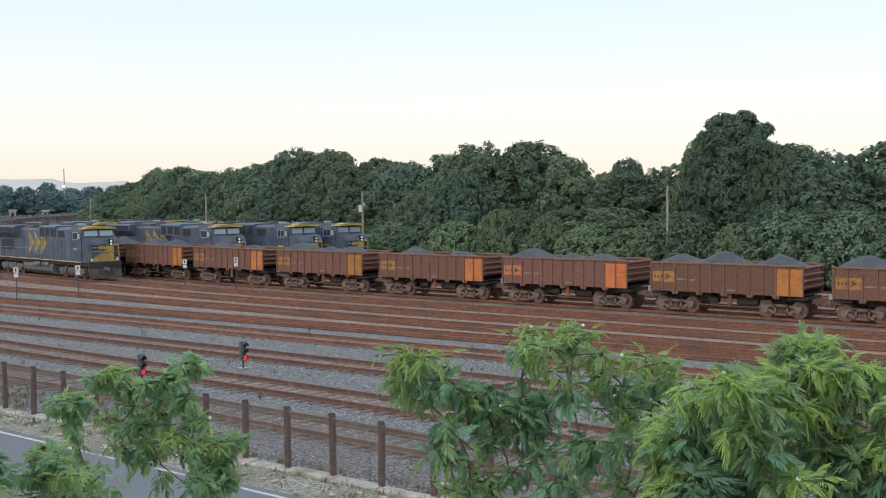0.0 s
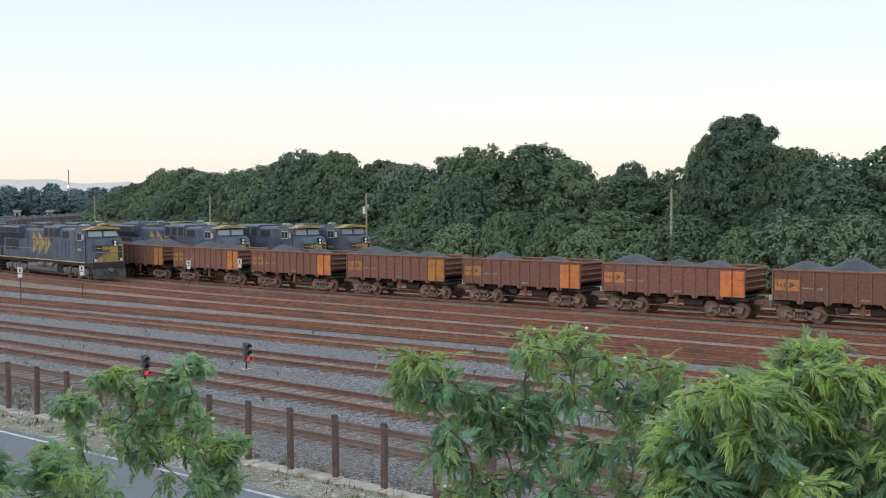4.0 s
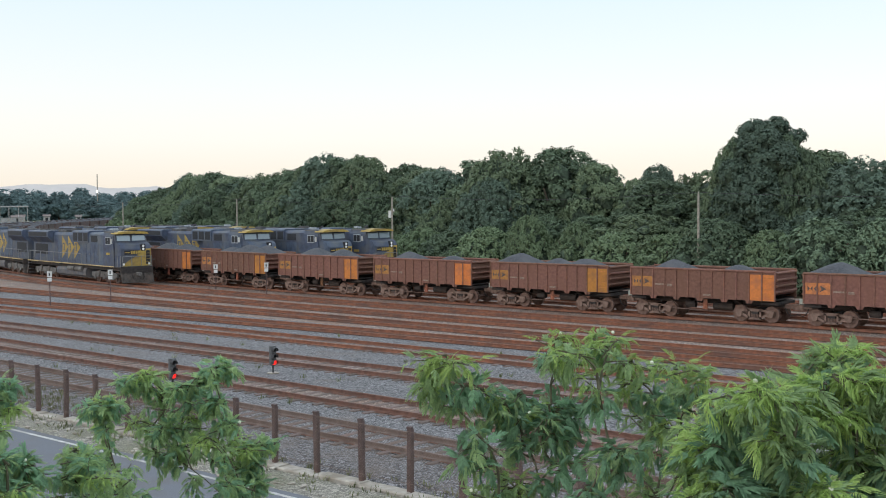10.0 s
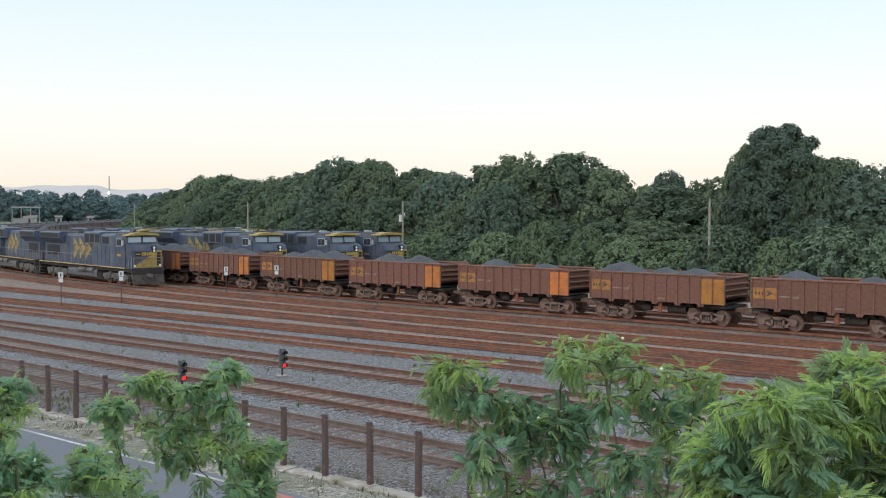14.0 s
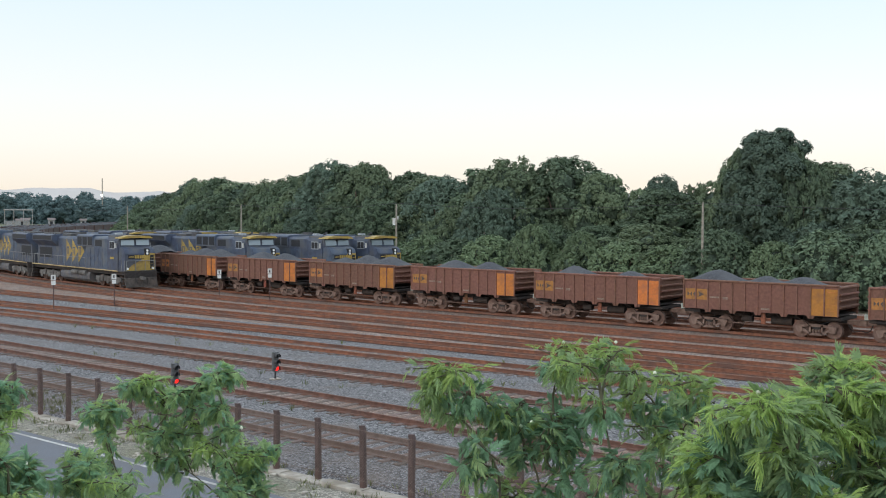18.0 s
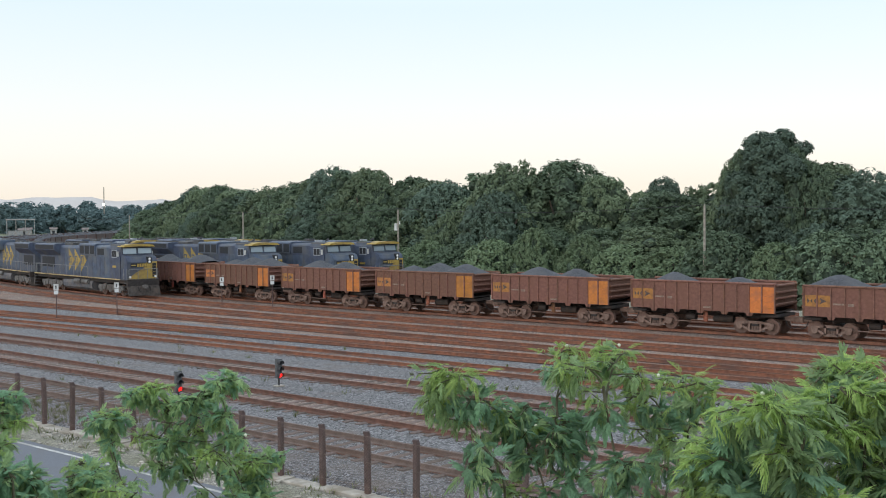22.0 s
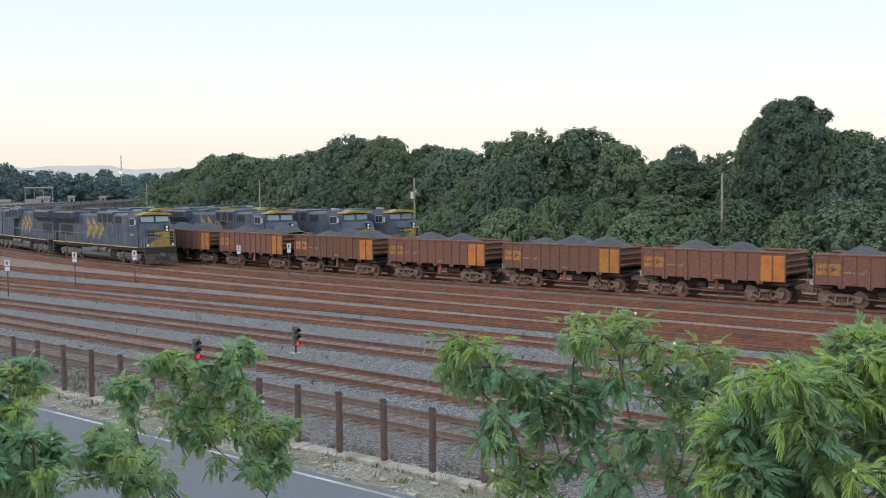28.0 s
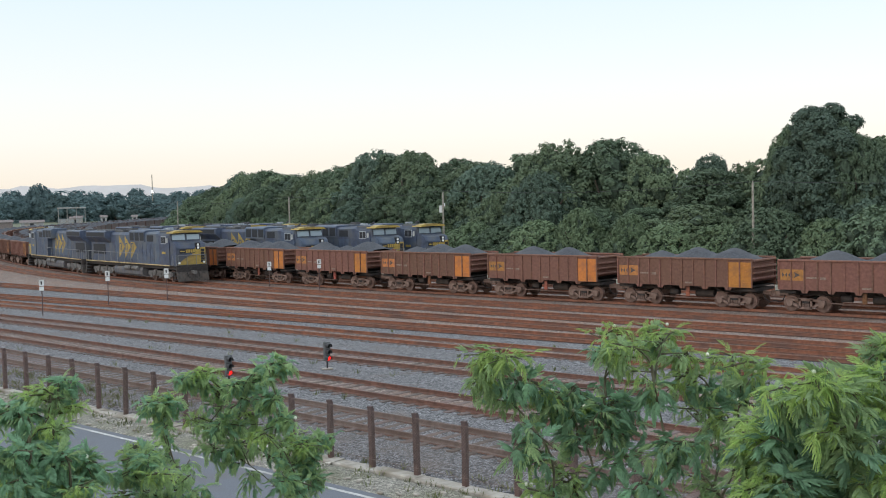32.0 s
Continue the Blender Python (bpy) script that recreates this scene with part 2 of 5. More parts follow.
def lay_track(line, singles=None, rusty=False):
    """Rails and sleepers along a line of (x, y, heading) rows one metre apart or more."""
    t = thing("railway_track", "rusty railway track on wooden sleepers in ballast", "railway track", "yard tracks", "structure")
    bed = Shape()
    half = 0.98 if rusty else 1.0
    for px, py, a in line:
        for o in (-half, half):
            bed.v.append((px - math.sin(a) * o, py + math.cos(a) * o, -0.172))
    bed.f = [(2 * i, 2 * i + 2, 2 * i + 3, 2 * i + 1) for i in range(len(line) - 1)]
    part("track_bed", bed, M_RUST_BED if rusty else M_BROWN_BED if line[1][1] > 26 else M_BALLAST, t, "rust-stained crushed stone between the rails")
    for off in (-0.8, 0.8):
        strip = Shape()
        for px, py, a in line:
            for o in (off - 0.17, off + 0.17):
                strip.v.append((px - math.sin(a) * o, py + math.cos(a) * o, -0.158))
        strip.f = [(2 * i, 2 * i + 2, 2 * i + 3, 2 * i + 1) for i in range(len(line) - 1)]
        part("rust_strip", strip, M_RUST_BED, t, "rust-brown stones along the rail")
        part("rail", rail_run(line, off), M_DULL_RAIL if line[0][1] < 25 else M_DARK_RAIL if line[0][1] < 36 else M_RAIL, t, "brown rusted steel rail")
    rest = Shape()
    run = 0.0
    for (x0, y0, a0), (x1, y1, a1) in zip(line, line[1:]):
        d = math.hypot(x1 - x0, y1 - y0)
        while run < d:
            f = run / d
            m = Matrix.Translation((x0 + (x1 - x0) * f, y0 + (y1 - y0) * f, random.uniform(-0.012, 0.004))) @ Matrix.Rotation(a0 + (a1 - a0) * f + random.gauss(0, 0.012), 4, "Z")
            if singles and singles[0] < m.translation.x < singles[1]:
                part("sleeper", SLEEPER, M_SLEEPER, t, at=m)
            elif m.translation.x > -260:
                k = len(rest.v)
                rest.v += [tuple(m @ (v.co - Vector((0, 0, 0.04 if rusty else 0)))) for v in SLEEPER.vertices]
                rest.f += [tuple(i + k for i in p.vertices) for p in SLEEPER.polygons]
            run += 0.62
        run -= d
    if rest.v:
        tagged(part("sleepers", rest, M_OLD_SLEEPER if rusty else M_SLEEPER, t, "row of weathered wooden sleepers"), kind="stuff")
    return t


THROUGH = (50.4, 54.4, 59.3, 63.6, 68.2, 72.3)
STRAIGHT = ((23.45, -0.02, (-46, -6)), (27.4, -0.02, (-50, -10)), (32.6, 0.02, (-50, -12)), (38.2, 0.03, None), (42.6, 0.05, None), (46.4, 0.0, None))
for y0, slope, singles in STRAIGHT:
    lay_track([(x, y0 + slope * (x + 35), slope) for x in (30, 0, -40, -80, -140, -220)], singles, y0 > 40)
for y0 in THROUGH:
    lay_track([along(y0, x) for x in [30, 0, -25] + [-50 - 5 * i for i in range(36)] + [-300, -500, -900]], rusty=True)

M_VERGE = stones("rubble_verge", (0.19, 0.18, 0.155), (0.46, 0.43, 0.375), (0.19, 0.19, 0.12), 0.54, 15.0)
verge = Shape()
for i in range(60):
    for j in range(7):
        x, y = 8 - i * 1.2, 17.85 + j * 0.245
        verge.v.append((x, y, -0.27 + (0.05 * noise.noise((x * 0.9, y * 1.3, 3)) + 0.02 * noise.noise((x * 4, y * 4, 1)) if 0 < j < 6 else -0.05)))
for i in range(59):
    for j in range(6):
        a = i * 7 + j
        verge.f.append((a, a + 1, a + 8, a + 7))
tagged(new("verge", verge.mesh("verge", M_VERGE)), "rubble and dry grass between road and fence", "verge", kind="structure")

# ---- ore wagons ----
M_WAGON = material("rusted_wagon_paint", (0.165, 0.079, 0.058), 0.8, grain=6, spread=0.22, stain=(0.165, 0.08, 0.055), stain_size=1.3, bump=0.1, vary=0.16)
# darker brown than the near wagons, for the distant parked ones
M_DARK_WAGON = material("ore_dusted_wagon", (0.062, 0.044, 0.044), 0.9, grain=3, spread=0.25, stain=(0.10, 0.055, 0.045), stain_size=0.4, vary=0.2)
M_RIB = material("wagon_rib_paint", (0.185, 0.09, 0.068), 0.75, grain=6, spread=0.25, stain=(0.20, 0.09, 0.05), stain_size=2.0, bump=0.1, vary=0.12)
M_ORANGE = material("orange_panel_paint", (0.48, 0.175, 0.035), 0.65, grain=7, spread=0.12, stain=(0.30, 0.12, 0.05), stain_at=0.57, stain_size=1.9, bump=0.08, vary=0.24)
M_FADED = material("faded_orange_paint", (0.46, 0.185, 0.05), 0.7, grain=7, spread=0.2, stain=(0.22, 0.10, 0.05), stain_at=0.56, stain_size=2.2, bump=0.08, vary=0.22)
M_ORE = material("iron_ore", (0.058, 0.062, 0.074), 0.92, grain=9, spread=0.35, stain=(0.078, 0.08, 0.09), bump=0.7)
M_BOGIE = material("dusty_cast_steel", (0.20, 0.135, 0.11), 0.8, 0.05, grain=6, spread=0.3, stain=(0.12, 0.07, 0.05))
M_LEVER = material("worn_red_paint", (0.26, 0.09, 0.05), 0.75, grain=7, spread=0.3, stain=(0.15, 0.10, 0.08), stain_size=3.0, vary=0.4)
M_WHEEL = material("wheel_steel", (0.17, 0.105, 0.085), 0.55, 0.3, grain=6, spread=0.3, stain=(0.09, 0.06, 0.05))
M_UNDER = material("sooty_underframe", (0.032, 0.028, 0.028), 0.85, grain=5, spread=0.4, stain=(0.07, 0.05, 0.04))
M_STENCIL = material("faded_stencil", (0.24, 0.18, 0.145), 0.8, grain=14, spread=0.4)
M_LOGO = material("dark_logo_paint", (0.075, 0.06, 0.058), 0.75, grain=9, spread=0.3)
M_PLATE = material("pale_brake_plate", (0.35, 0.40, 0.36), 0.7, grain=6, stain=(0.2, 0.15, 0.1))
PITCH, SIDE_L, HALF_W, TOP, LOW = 10.65, 9.03, 1.5, 2.95, 1.27
HALF_L, PANEL = SIDE_L / 2, SIDE_L / 12


def heap_mesh(seed):
    """A load of ore: two or three dumped cones run together, level with the rim at the ends."""
    rnd = random.Random(seed)
    k = 3 if seed % 3 else 2
    cones = [(-HALF_L + SIDE_L * (i + 0.62) / (k + 0.35) + rnd.uniform(-0.5, 0.5), rnd.uniform(-0.25, 0.25), rnd.uniform(3.3, 3.72), rnd.uniform(0.48, 0.6)) for i in range(k)]
    s, nx, ny = Shape(), 46, 14
    for i in range(nx + 1):
        for j in range(ny + 1):
            x, y = -HALF_L + 0.05 + (SIDE_L - 0.1) * i / nx, -1.44 + 2.88 * j / ny
            hs = [top - slope * math.sqrt((x - cx) ** 2 + (y - cy) ** 2 + 0.12) + 0.12 for cx, cy, top, slope in cones]
            z = math.log(sum(math.exp(9 * (h - 3)) for h in hs + [2.76])) / 9 + 3
            z += 0.05 * noise.noise((x * 1.7 + seed, y * 1.7, 0)) + 0.025 * noise.noise((x * 5, y * 5, seed))
            s.v.append((x, y, min(z, 2.86 + max(0, 1.36 - abs(y)) * 1.4)))
    for i in range(nx):
        for j in range(ny):
            a = i * (ny + 1) + j
            s.f.append((a, a + ny + 1, a + ny + 2, a + 1))
    return smooth(s.mesh("ore_load", M_ORE), 70)


HEAPS = [heap_mesh(i) for i in range(1, 8)]


def wheelset_shape():
    s = Shape()
    for y in (-0.8, 0.8):
        o = 1 if y > 0 else -1
        for r, a, b in ((0.46, y - 0.065, y + 0.065), (0.49, y - o * 0.085 - 0.012, y - o * 0.085 + 0.012)):
            s.tube((0, a, 0), (0, b, 0), r, n=26)
        s.tube((0, y, 0), (0, y + o * 0.1, 0), 0.16, 0.13, 14)
    s.tube((0, -1.1, 0), (0, 1.1, 0), 0.085, n=10)
    return s


WHEELSET = smooth(wheelset_shape().mesh("wheelset", M_WHEEL), 35)


def sideframe_shape():
    """The cast side frame of a freight bogie, with open triangles each side of the spring nest."""
    s = Shape()
    def bar(p, q, w, y0=-0.07, y1=0.07):
        d = Vector((q[0] - p[0], q[1] - p[1]))
        n = Vector((-d.y, d.x)).normalized() * w / 2
        s.prism([(p[0] + n.x, p[1] + n.y), (p[0] - n.x, p[1] - n.y), (q[0] - n.x, q[1] - n.y), (q[0] + n.x, q[1] + n.y)], y0, y1, "y")
    for o in (-1, 1):
        bar((o * 0.35, 0.70), (o * 1.12, 0.60), 0.13)
        bar((o * 0.30, 0.24), (o * 0.95, 0.56), 0.13)
        bar((o * 0.33, 0.22), (o * 0.33, 0.72), 0.1)
        s.tube((o * 0.915, -0.11, 0.46), (o * 0.915, 0.12, 0.46), 0.17, n=12)
        s.prism([(o * 0.76, 0.34), (o * 1.08, 0.34), (o * 1.14, 0.66), (o * 0.72, 0.66)][::o], -0.085, 0.085, "y")
    bar((-0.42, 0.70), (0.42, 0.70), 0.15)
    bar((-0.36, 0.22), (0.36, 0.22), 0.12)
    return s


def spring_shape():
    s = Shape()
    for x in (-0.16, 0.0, 0.16):
        for i in range(4):
            s.tube((x, 0, 0.29 + i * 0.055), (x, 0, 0.325 + i * 0.055), 0.07, n=8)
    return s


SIDEFRAME = smooth(sideframe_shape().mesh("side_frame", M_BOGIE), 30)
SPRING = spring_shape().mesh("spring_nest", M_BOGIE)
BOLSTER = Shape().soft(-0.2, 0.2, -1.05, 1.05, 0.48, 0.74, 0.05, "y").mesh("bolster", M_UNDER)


def add_bogie(w, x):
    b = part("bogie", BOLSTER, M_UNDER, w, "dusty cast steel bogie", Matrix.Translation((x, 0, 0)))
    for y in (-1.02, 1.02):
        part("side_frame", SIDEFRAME, M_BOGIE, b, at=Matrix.Translation((0, y, 0)))
        tagged(part("spring_nest", SPRING, M_BOGIE, b, at=Matrix.Translation((0, y, 0))), kind="stuff")
    for o in (-0.915, 0.915):
        part("wheelset", WHEELSET, M_WHEEL, b, at=Matrix.Translation((o, 0, 0.46)))
    return b


def make_wagon(heap):
    w = thing("ore_wagon", "rust-brown open ore wagon with orange end panels, loaded with dark ore", "wagon", "moving ore train")
    for s in (-1, 1):
        side = part("side_wall", Shape().box(-HALF_L, HALF_L, s * HALF_W - 0.025, s * HALF_W + 0.025, LOW, TOP - 0.04), M_WAGON, w)
        part("top_rim", Shape().soft(-HALF_L - 0.03, HALF_L + 0.03, s * HALF_W - 0.08, s * HALF_W + 0.08, TOP - 0.08, TOP + 0.03, 0.02), M_RIB, w)
        for i in range(13):
            x = -HALF_L + i * PANEL
            long_one = i in (2, 4, 6, 8, 10)
            rib = Shape().prism([(x - 0.045, s * (HALF_W + 0.024)), (x + 0.045, s * (HALF_W + 0.024)), (x + 0.03, s * (HALF_W + 0.1)), (x - 0.03, s * (HALF_W + 0.1))][::s], LOW - (0.16 if long_one else 0.0), TOP - 0.09, "z")
            if long_one:
                rib.prism([(x - 0.24, LOW + 0.01), (x - 0.14, LOW - 0.17), (x + 0.14, LOW - 0.17), (x + 0.24, LOW + 0.01)], s * HALF_W - 0.02, s * HALF_W + 0.02, "y")
            part("rib", rib, M_RIB, side)
        f = s * (HALF_W + 0.03)
        part("orange_panel", Shape().box(HALF_L - 2 * PANEL + 0.03, HALF_L - 0.02, f - 0.004, f + 0.004, LOW + 0.02, TOP - 0.2), M_ORANGE, side, "orange painted end panel")
        logo = part("logo_panel", Shape().box(-HALF_L + 0.1, -HALF_L + 2 * PANEL - 0.06, f - 0.004, f + 0.004, 1.80, 2.42), M_FADED, side, "orange panel with dark emblem")
        mark = Shape()
        for pts in ([(-4.30, 1.97), (-4.16, 2.11), (-4.30, 2.25)], [(-4.02, 1.97), (-4.02, 2.25), (-4.14, 2.11)], [(-3.96, 2.11), (-3.80, 1.95), (-3.74, 2.0), (-3.85, 2.11), (-3.74, 2.22), (-3.80, 2.27)], [(-3.62, 1.93), (-3.26, 2.11), (-3.62, 2.29), (-3.54, 2.11)]):
            mark.prism(pts, f - 0.008, f + 0.008, "y")
        tagged(part("emblem", mark, M_LOGO, logo, "dark angular emblem"), kind="stuff")
        bars = Shape()
        for x0, x1, z0, z1 in ((-2.9, -2.2, 1.93, 2.02), (-2.1, -1.78, 1.88, 2.02), (0.2, 0.72, 1.42, 1.52)):
            bars.box(x0, x1, f - 0.006, f + 0.001 * s + 0.003, z0, z1)
        tagged(part("stencil", bars, M_STENCIL, side, "faded pale stencil bars"), kind="stuff")
        for i in range(4):
            z = 1.62 + i * 0.33
            part("ladder_rung", Shape().sweep([(HALF_L - PANEL + 0.14, f, z), (HALF_L - PANEL + 0.16, f + s * 0.09, z - 0.03), (HALF_L - 0.16, f + s * 0.09, z - 0.03), (HALF_L - 0.14, f, z)], 0.012, 5), M_FADED, side)
    for s in (-1, 1):
        x = s * (HALF_L - 0.03)
        end = part("end_wall", Shape().box(min(x, x - s * 0.05), max(x, x - s * 0.05), -HALF_W + 0.026, HALF_W - 0.026, 1.62, TOP - 0.04), M_WAGON, w)
        for z in (1.78, 2.12, 2.46, 2.84):
            a, b = sorted((x + s * 0.001, x + s * 0.15))
            part("end_beam", Shape().soft(a, b, -HALF_W + 0.03, HALF_W - 0.03, z - 0.055, z + 0.055, 0.02, "y"), M_RIB, end)
        part("end_slope", Shape().prism([(x - s * 0.06, 1.7), (x - s * 1.2, 1.27), (x - s * 1.2, 1.2), (x - s * 0.06, 1.6)][::-s], -HALF_W + 0.03, HALF_W - 0.03, "y"), M_UNDER, w)
        a, b = sorted((s * (HALF_L - 0.6), s * (PITCH / 2 - 0.12)))
        draw = part("coupler", Shape().soft(a, b, -0.12, 0.12, 0.78, 1.02, 0.03), M_BOGIE, w, "cast steel knuckle coupler")
        a, b = sorted((s * (PITCH / 2 - 0.3), s * (PITCH / 2 + 0.04)))
        part("knuckle", Shape().soft(a, b, -0.18, 0.2, 0.74, 1.06, 0.06, "z"), M_BOGIE, draw)
        part("brake_hose", Shape().sweep([(s * (HALF_L + 0.15), -0.35, 0.85), (s * (HALF_L + 0.28), -0.36, 0.55), (s * (HALF_L + 0.5), -0.3, 0.42), (s * (PITCH / 2), -0.25, 0.5)], 0.03, 6), M_UNDER, draw, "black rubber hose")
        a, b = sorted((s * (HALF_L - 0.9), s * (HALF_L + 0.06)))
        part("end_sill", Shape().soft(a, b, -1.3, 1.3, 1.04, 1.2, 0.03), M_UNDER, w)
    part("floor", Shape().box(-HALF_L + 0.06, HALF_L - 0.06, -HALF_W + 0.026, HALF_W - 0.026, LOW + 0.02, LOW + 0.09), M_UNDER, w)
    part("center_sill", Shape().soft(-HALF_L, HALF_L, -0.28, 0.28, 0.86, 1.22, 0.04), M_UNDER, w)
    for x in (-2.05, -1.0, 1.0, 2.05):
        part("cross_bearer", Shape().prism([(-1.45, 1.27), (-0.28, 0.9), (0.28, 0.9), (1.45, 1.27)], x - 0.06, x + 0.06), M_UNDER, w)
    part("brake_cylinder", Shape().tube((-1.2, -0.75, 0.82), (-0.6, -0.75, 0.82), 0.19, n=14), M_UNDER, w)
    part("air_tank", Shape().tube((0.5, -0.62, 0.78), (1.7, -0.62, 0.78), 0.22, n=14), M_UNDER, w)
    part("brake_rod", Shape().tube((-2.1, -1.0, 0.55), (2.1, -1.0, 0.5), 0.03, n=6), M_BOGIE, w)
    part("brake_valve", Shape().soft(0.1, 0.36, -1.32, -1.18, 0.62, 1.2, 0.04, "z"), M_LEVER, w, "dusty red brake valve on a bracket")
    part("brake_plate", Shape().soft(-HALF_L - 0.32, -HALF_L - 0.08, -1.3, -1.24, 1.2, 1.5, 0.015, "z"), M_PLATE, w, "pale plate at the end sill")
    part("plate_bracket", Shape().box(-HALF_L - 0.3, -HALF_L + 0.2, -1.24, -1.2, 1.16, 1.22), M_UNDER, w)
    for x in (-3.15, 3.15):
        add_bogie(w, x)
    part("ore_load", heap, M_ORE, w, "heap of dark grey iron ore")
    return w


first_wagon = make_wagon(HEAPS[0])


def more_wagon(m, heap):
    w = copy_thing(first_wagon, m)
    for o in w.children:
        if o.name.startswith("ore_load"):
            o.data = HEAPS[heap % len(HEAPS)]
    return w


def make_far_wagon(heap):
    """A parked wagon of the far rows, in fewer parts."""
    w = thing("ore_wagon", "rust-brown ore wagon with dark ore in a parked train", "wagon", "parked ore trains")
    for s in (-1, 1):
        side = Shape().box(-HALF_L, HALF_L, s * HALF_W - 0.03, s * HALF_W + 0.03, LOW, TOP)
        for i in range(13):
            x = -HALF_L + i * PANEL
            side.box(x - 0.04, x + 0.04, min(s * HALF_W, s * (HALF_W + 0.1)), max(s * HALF_W, s * (HALF_W + 0.1)), LOW - 0.1, TOP - 0.08)
        part("side_wall", side, M_WAGON, w)
        part("top_rim", Shape().box(-HALF_L, HALF_L, s * HALF_W - 0.09, s * HALF_W + 0.09, TOP - 0.06, TOP + 0.04), M_RIB, w)
        part("end_wall", Shape().box(s * HALF_L - 0.04, s * HALF_L + 0.04, -HALF_W + 0.031, HALF_W - 0.031, 1.5, TOP - 0.02), M_WAGON, w)
        part("orange_panel", Shape().box(HALF_L - 1.4, HALF_L - 0.04, s * (HALF_W + 0.035) - 0.004, s * (HALF_W + 0.035) + 0.004, LOW + 0.1, TOP - 0.2), M_FADED, w)
    part("frame", Shape().soft(-PITCH / 2, PITCH / 2, -0.3, 0.3, 0.8, 1.25, 0.05), M_UNDER, w)
    for x in (-3.15, 3.15):
        b = part("bogie", Shape().prism([(x - 1.2, 0.62), (x - 0.4, 0.2), (x + 0.4, 0.2), (x + 1.2, 0.62), (x + 0.4, 0.8), (x - 0.4, 0.8)], -1.1, 1.1, "y"), M_BOGIE, w)
        for o in (-0.915, 0.915):
            part("wheelset", WHEELSET, M_WHEEL, b, at=Matrix.Translation((x + o, 0, 0.46)))
    part("ore_load", heap, M_ORE, w, "heap of dark grey iron ore", Matrix.Translation((0, 0, -0.2)))
    return w


def make_distant_wagon(heap):
    """A parked wagon so far off that only its box, load and running gear show."""
    w = thing("ore_wagon", "distant rust-brown ore wagon in a long parked train", "wagon", "parked ore trains")
    body = Shape()
    for s in (-1, 1):
        body.box(-HALF_L, HALF_L, s * HALF_W - 0.05, s * HALF_W + 0.05, LOW, TOP)
        body.box(s * HALF_L - 0.05, s * HALF_L + 0.05, -HALF_W + 0.051, HALF_W - 0.051, LOW, TOP)
    part("body", body, M_DARK_WAGON, w, "dark brown body")
    part("running_gear", Shape().prism([(-5.3, 0.9), (-4.4, 0.05), (-2.0, 0.05), (-1.8, 0.8), (1.8, 0.8), (2.0, 0.05), (4.4, 0.05), (5.3, 0.9), (5.3, 1.2), (-5.3, 1.2)], -1.0, 1.0, "y"), M_UNDER, w)
    part("ore_load", heap, M_ORE, w, "heap of dark grey iron ore", Matrix.Translation((0, 0, -0.42)))
    return w

# ---- locomotives ----
M_BLUE = material("blue_loco_paint", (0.057, 0.078, 0.126), 0.6, grain=2.2, spread=0.25, stain=(0.10, 0.108, 0.12), stain_at=0.53, stain_size=0.9, bump=0.05, vary=0.15)
M_YELLOW = material("yellow_loco_paint", (0.40, 0.28, 0.065), 0.65, grain=4, spread=0.18, stain=(0.22, 0.16, 0.07), stain_at=0.56, bump=0.04)
M_SOOT = material("sooty_roof", (0.075, 0.077, 0.085), 0.85, grain=3, spread=0.3, stain=(0.10, 0.095, 0.09), bump=0.1)
M_GRILLE = material("dark_grille", (0.018, 0.02, 0.026), 0.7, grain=12, spread=0.3)
M_WHITE = material("white_frame_paint", (0.62, 0.63, 0.62), 0.6, grain=8, spread=0.1, stain=(0.4, 0.4, 0.38))
M_TANK = material("dusty_tank", (0.11, 0.115, 0.13), 0.75, grain=3, spread=0.25, stain=(0.16, 0.14, 0.13), stain_size=1.2)
M_PLOW = material("dusty_plow", (0.06, 0.052, 0.048), 0.85, grain=4, spread=0.4, stain=(0.11, 0.085, 0.07), stain_size=1.6)
M_PALE_FRAME = material("grey_window_frame", (0.34, 0.37, 0.40), 0.6, grain=8, spread=0.15)
M_SILL = material("faded_sill_paint", (0.50, 0.38, 0.19), 0.7, grain=3, spread=0.3, stain=(0.12, 0.09, 0.07))
M_GREY_STEEL = material("grey_running_gear", (0.15, 0.145, 0.14), 0.75, 0.1, grain=6, spread=0.35, stain=(0.07, 0.06, 0.055))
M_RAILING = material("grey_railing", (0.21, 0.22, 0.23), 0.7, grain=6, spread=0.25)
M_GLASS = bpy.data.materials.new("window_glass")
M_GLASS.use_nodes = True
glass = M_GLASS.node_tree.nodes["Principled BSDF"]
glass.inputs["Base Color"].default_value, glass.inputs["Roughness"].default_value, glass.inputs["Metallic"].default_value = (0.30, 0.35, 0.39, 1), 0.35, 0.8
M_LAMP = bpy.data.materials.new("headlamp_lens")
M_LAMP.use_nodes = True
M_LAMP.node_tree.nodes["Principled BSDF"].inputs["Base Color"].default_value = (0.8, 0.82, 0.8, 1)
M_LAMP.node_tree.nodes["Principled BSDF"].inputs["Roughness"].default_value = 0.15
LOCO_L = 21.7


def handrail(t, pts):
    s = Shape().sweep(pts, 0.026, 6)
    return part("handrail", s, M_RAILING, t, "thin grey handrail")


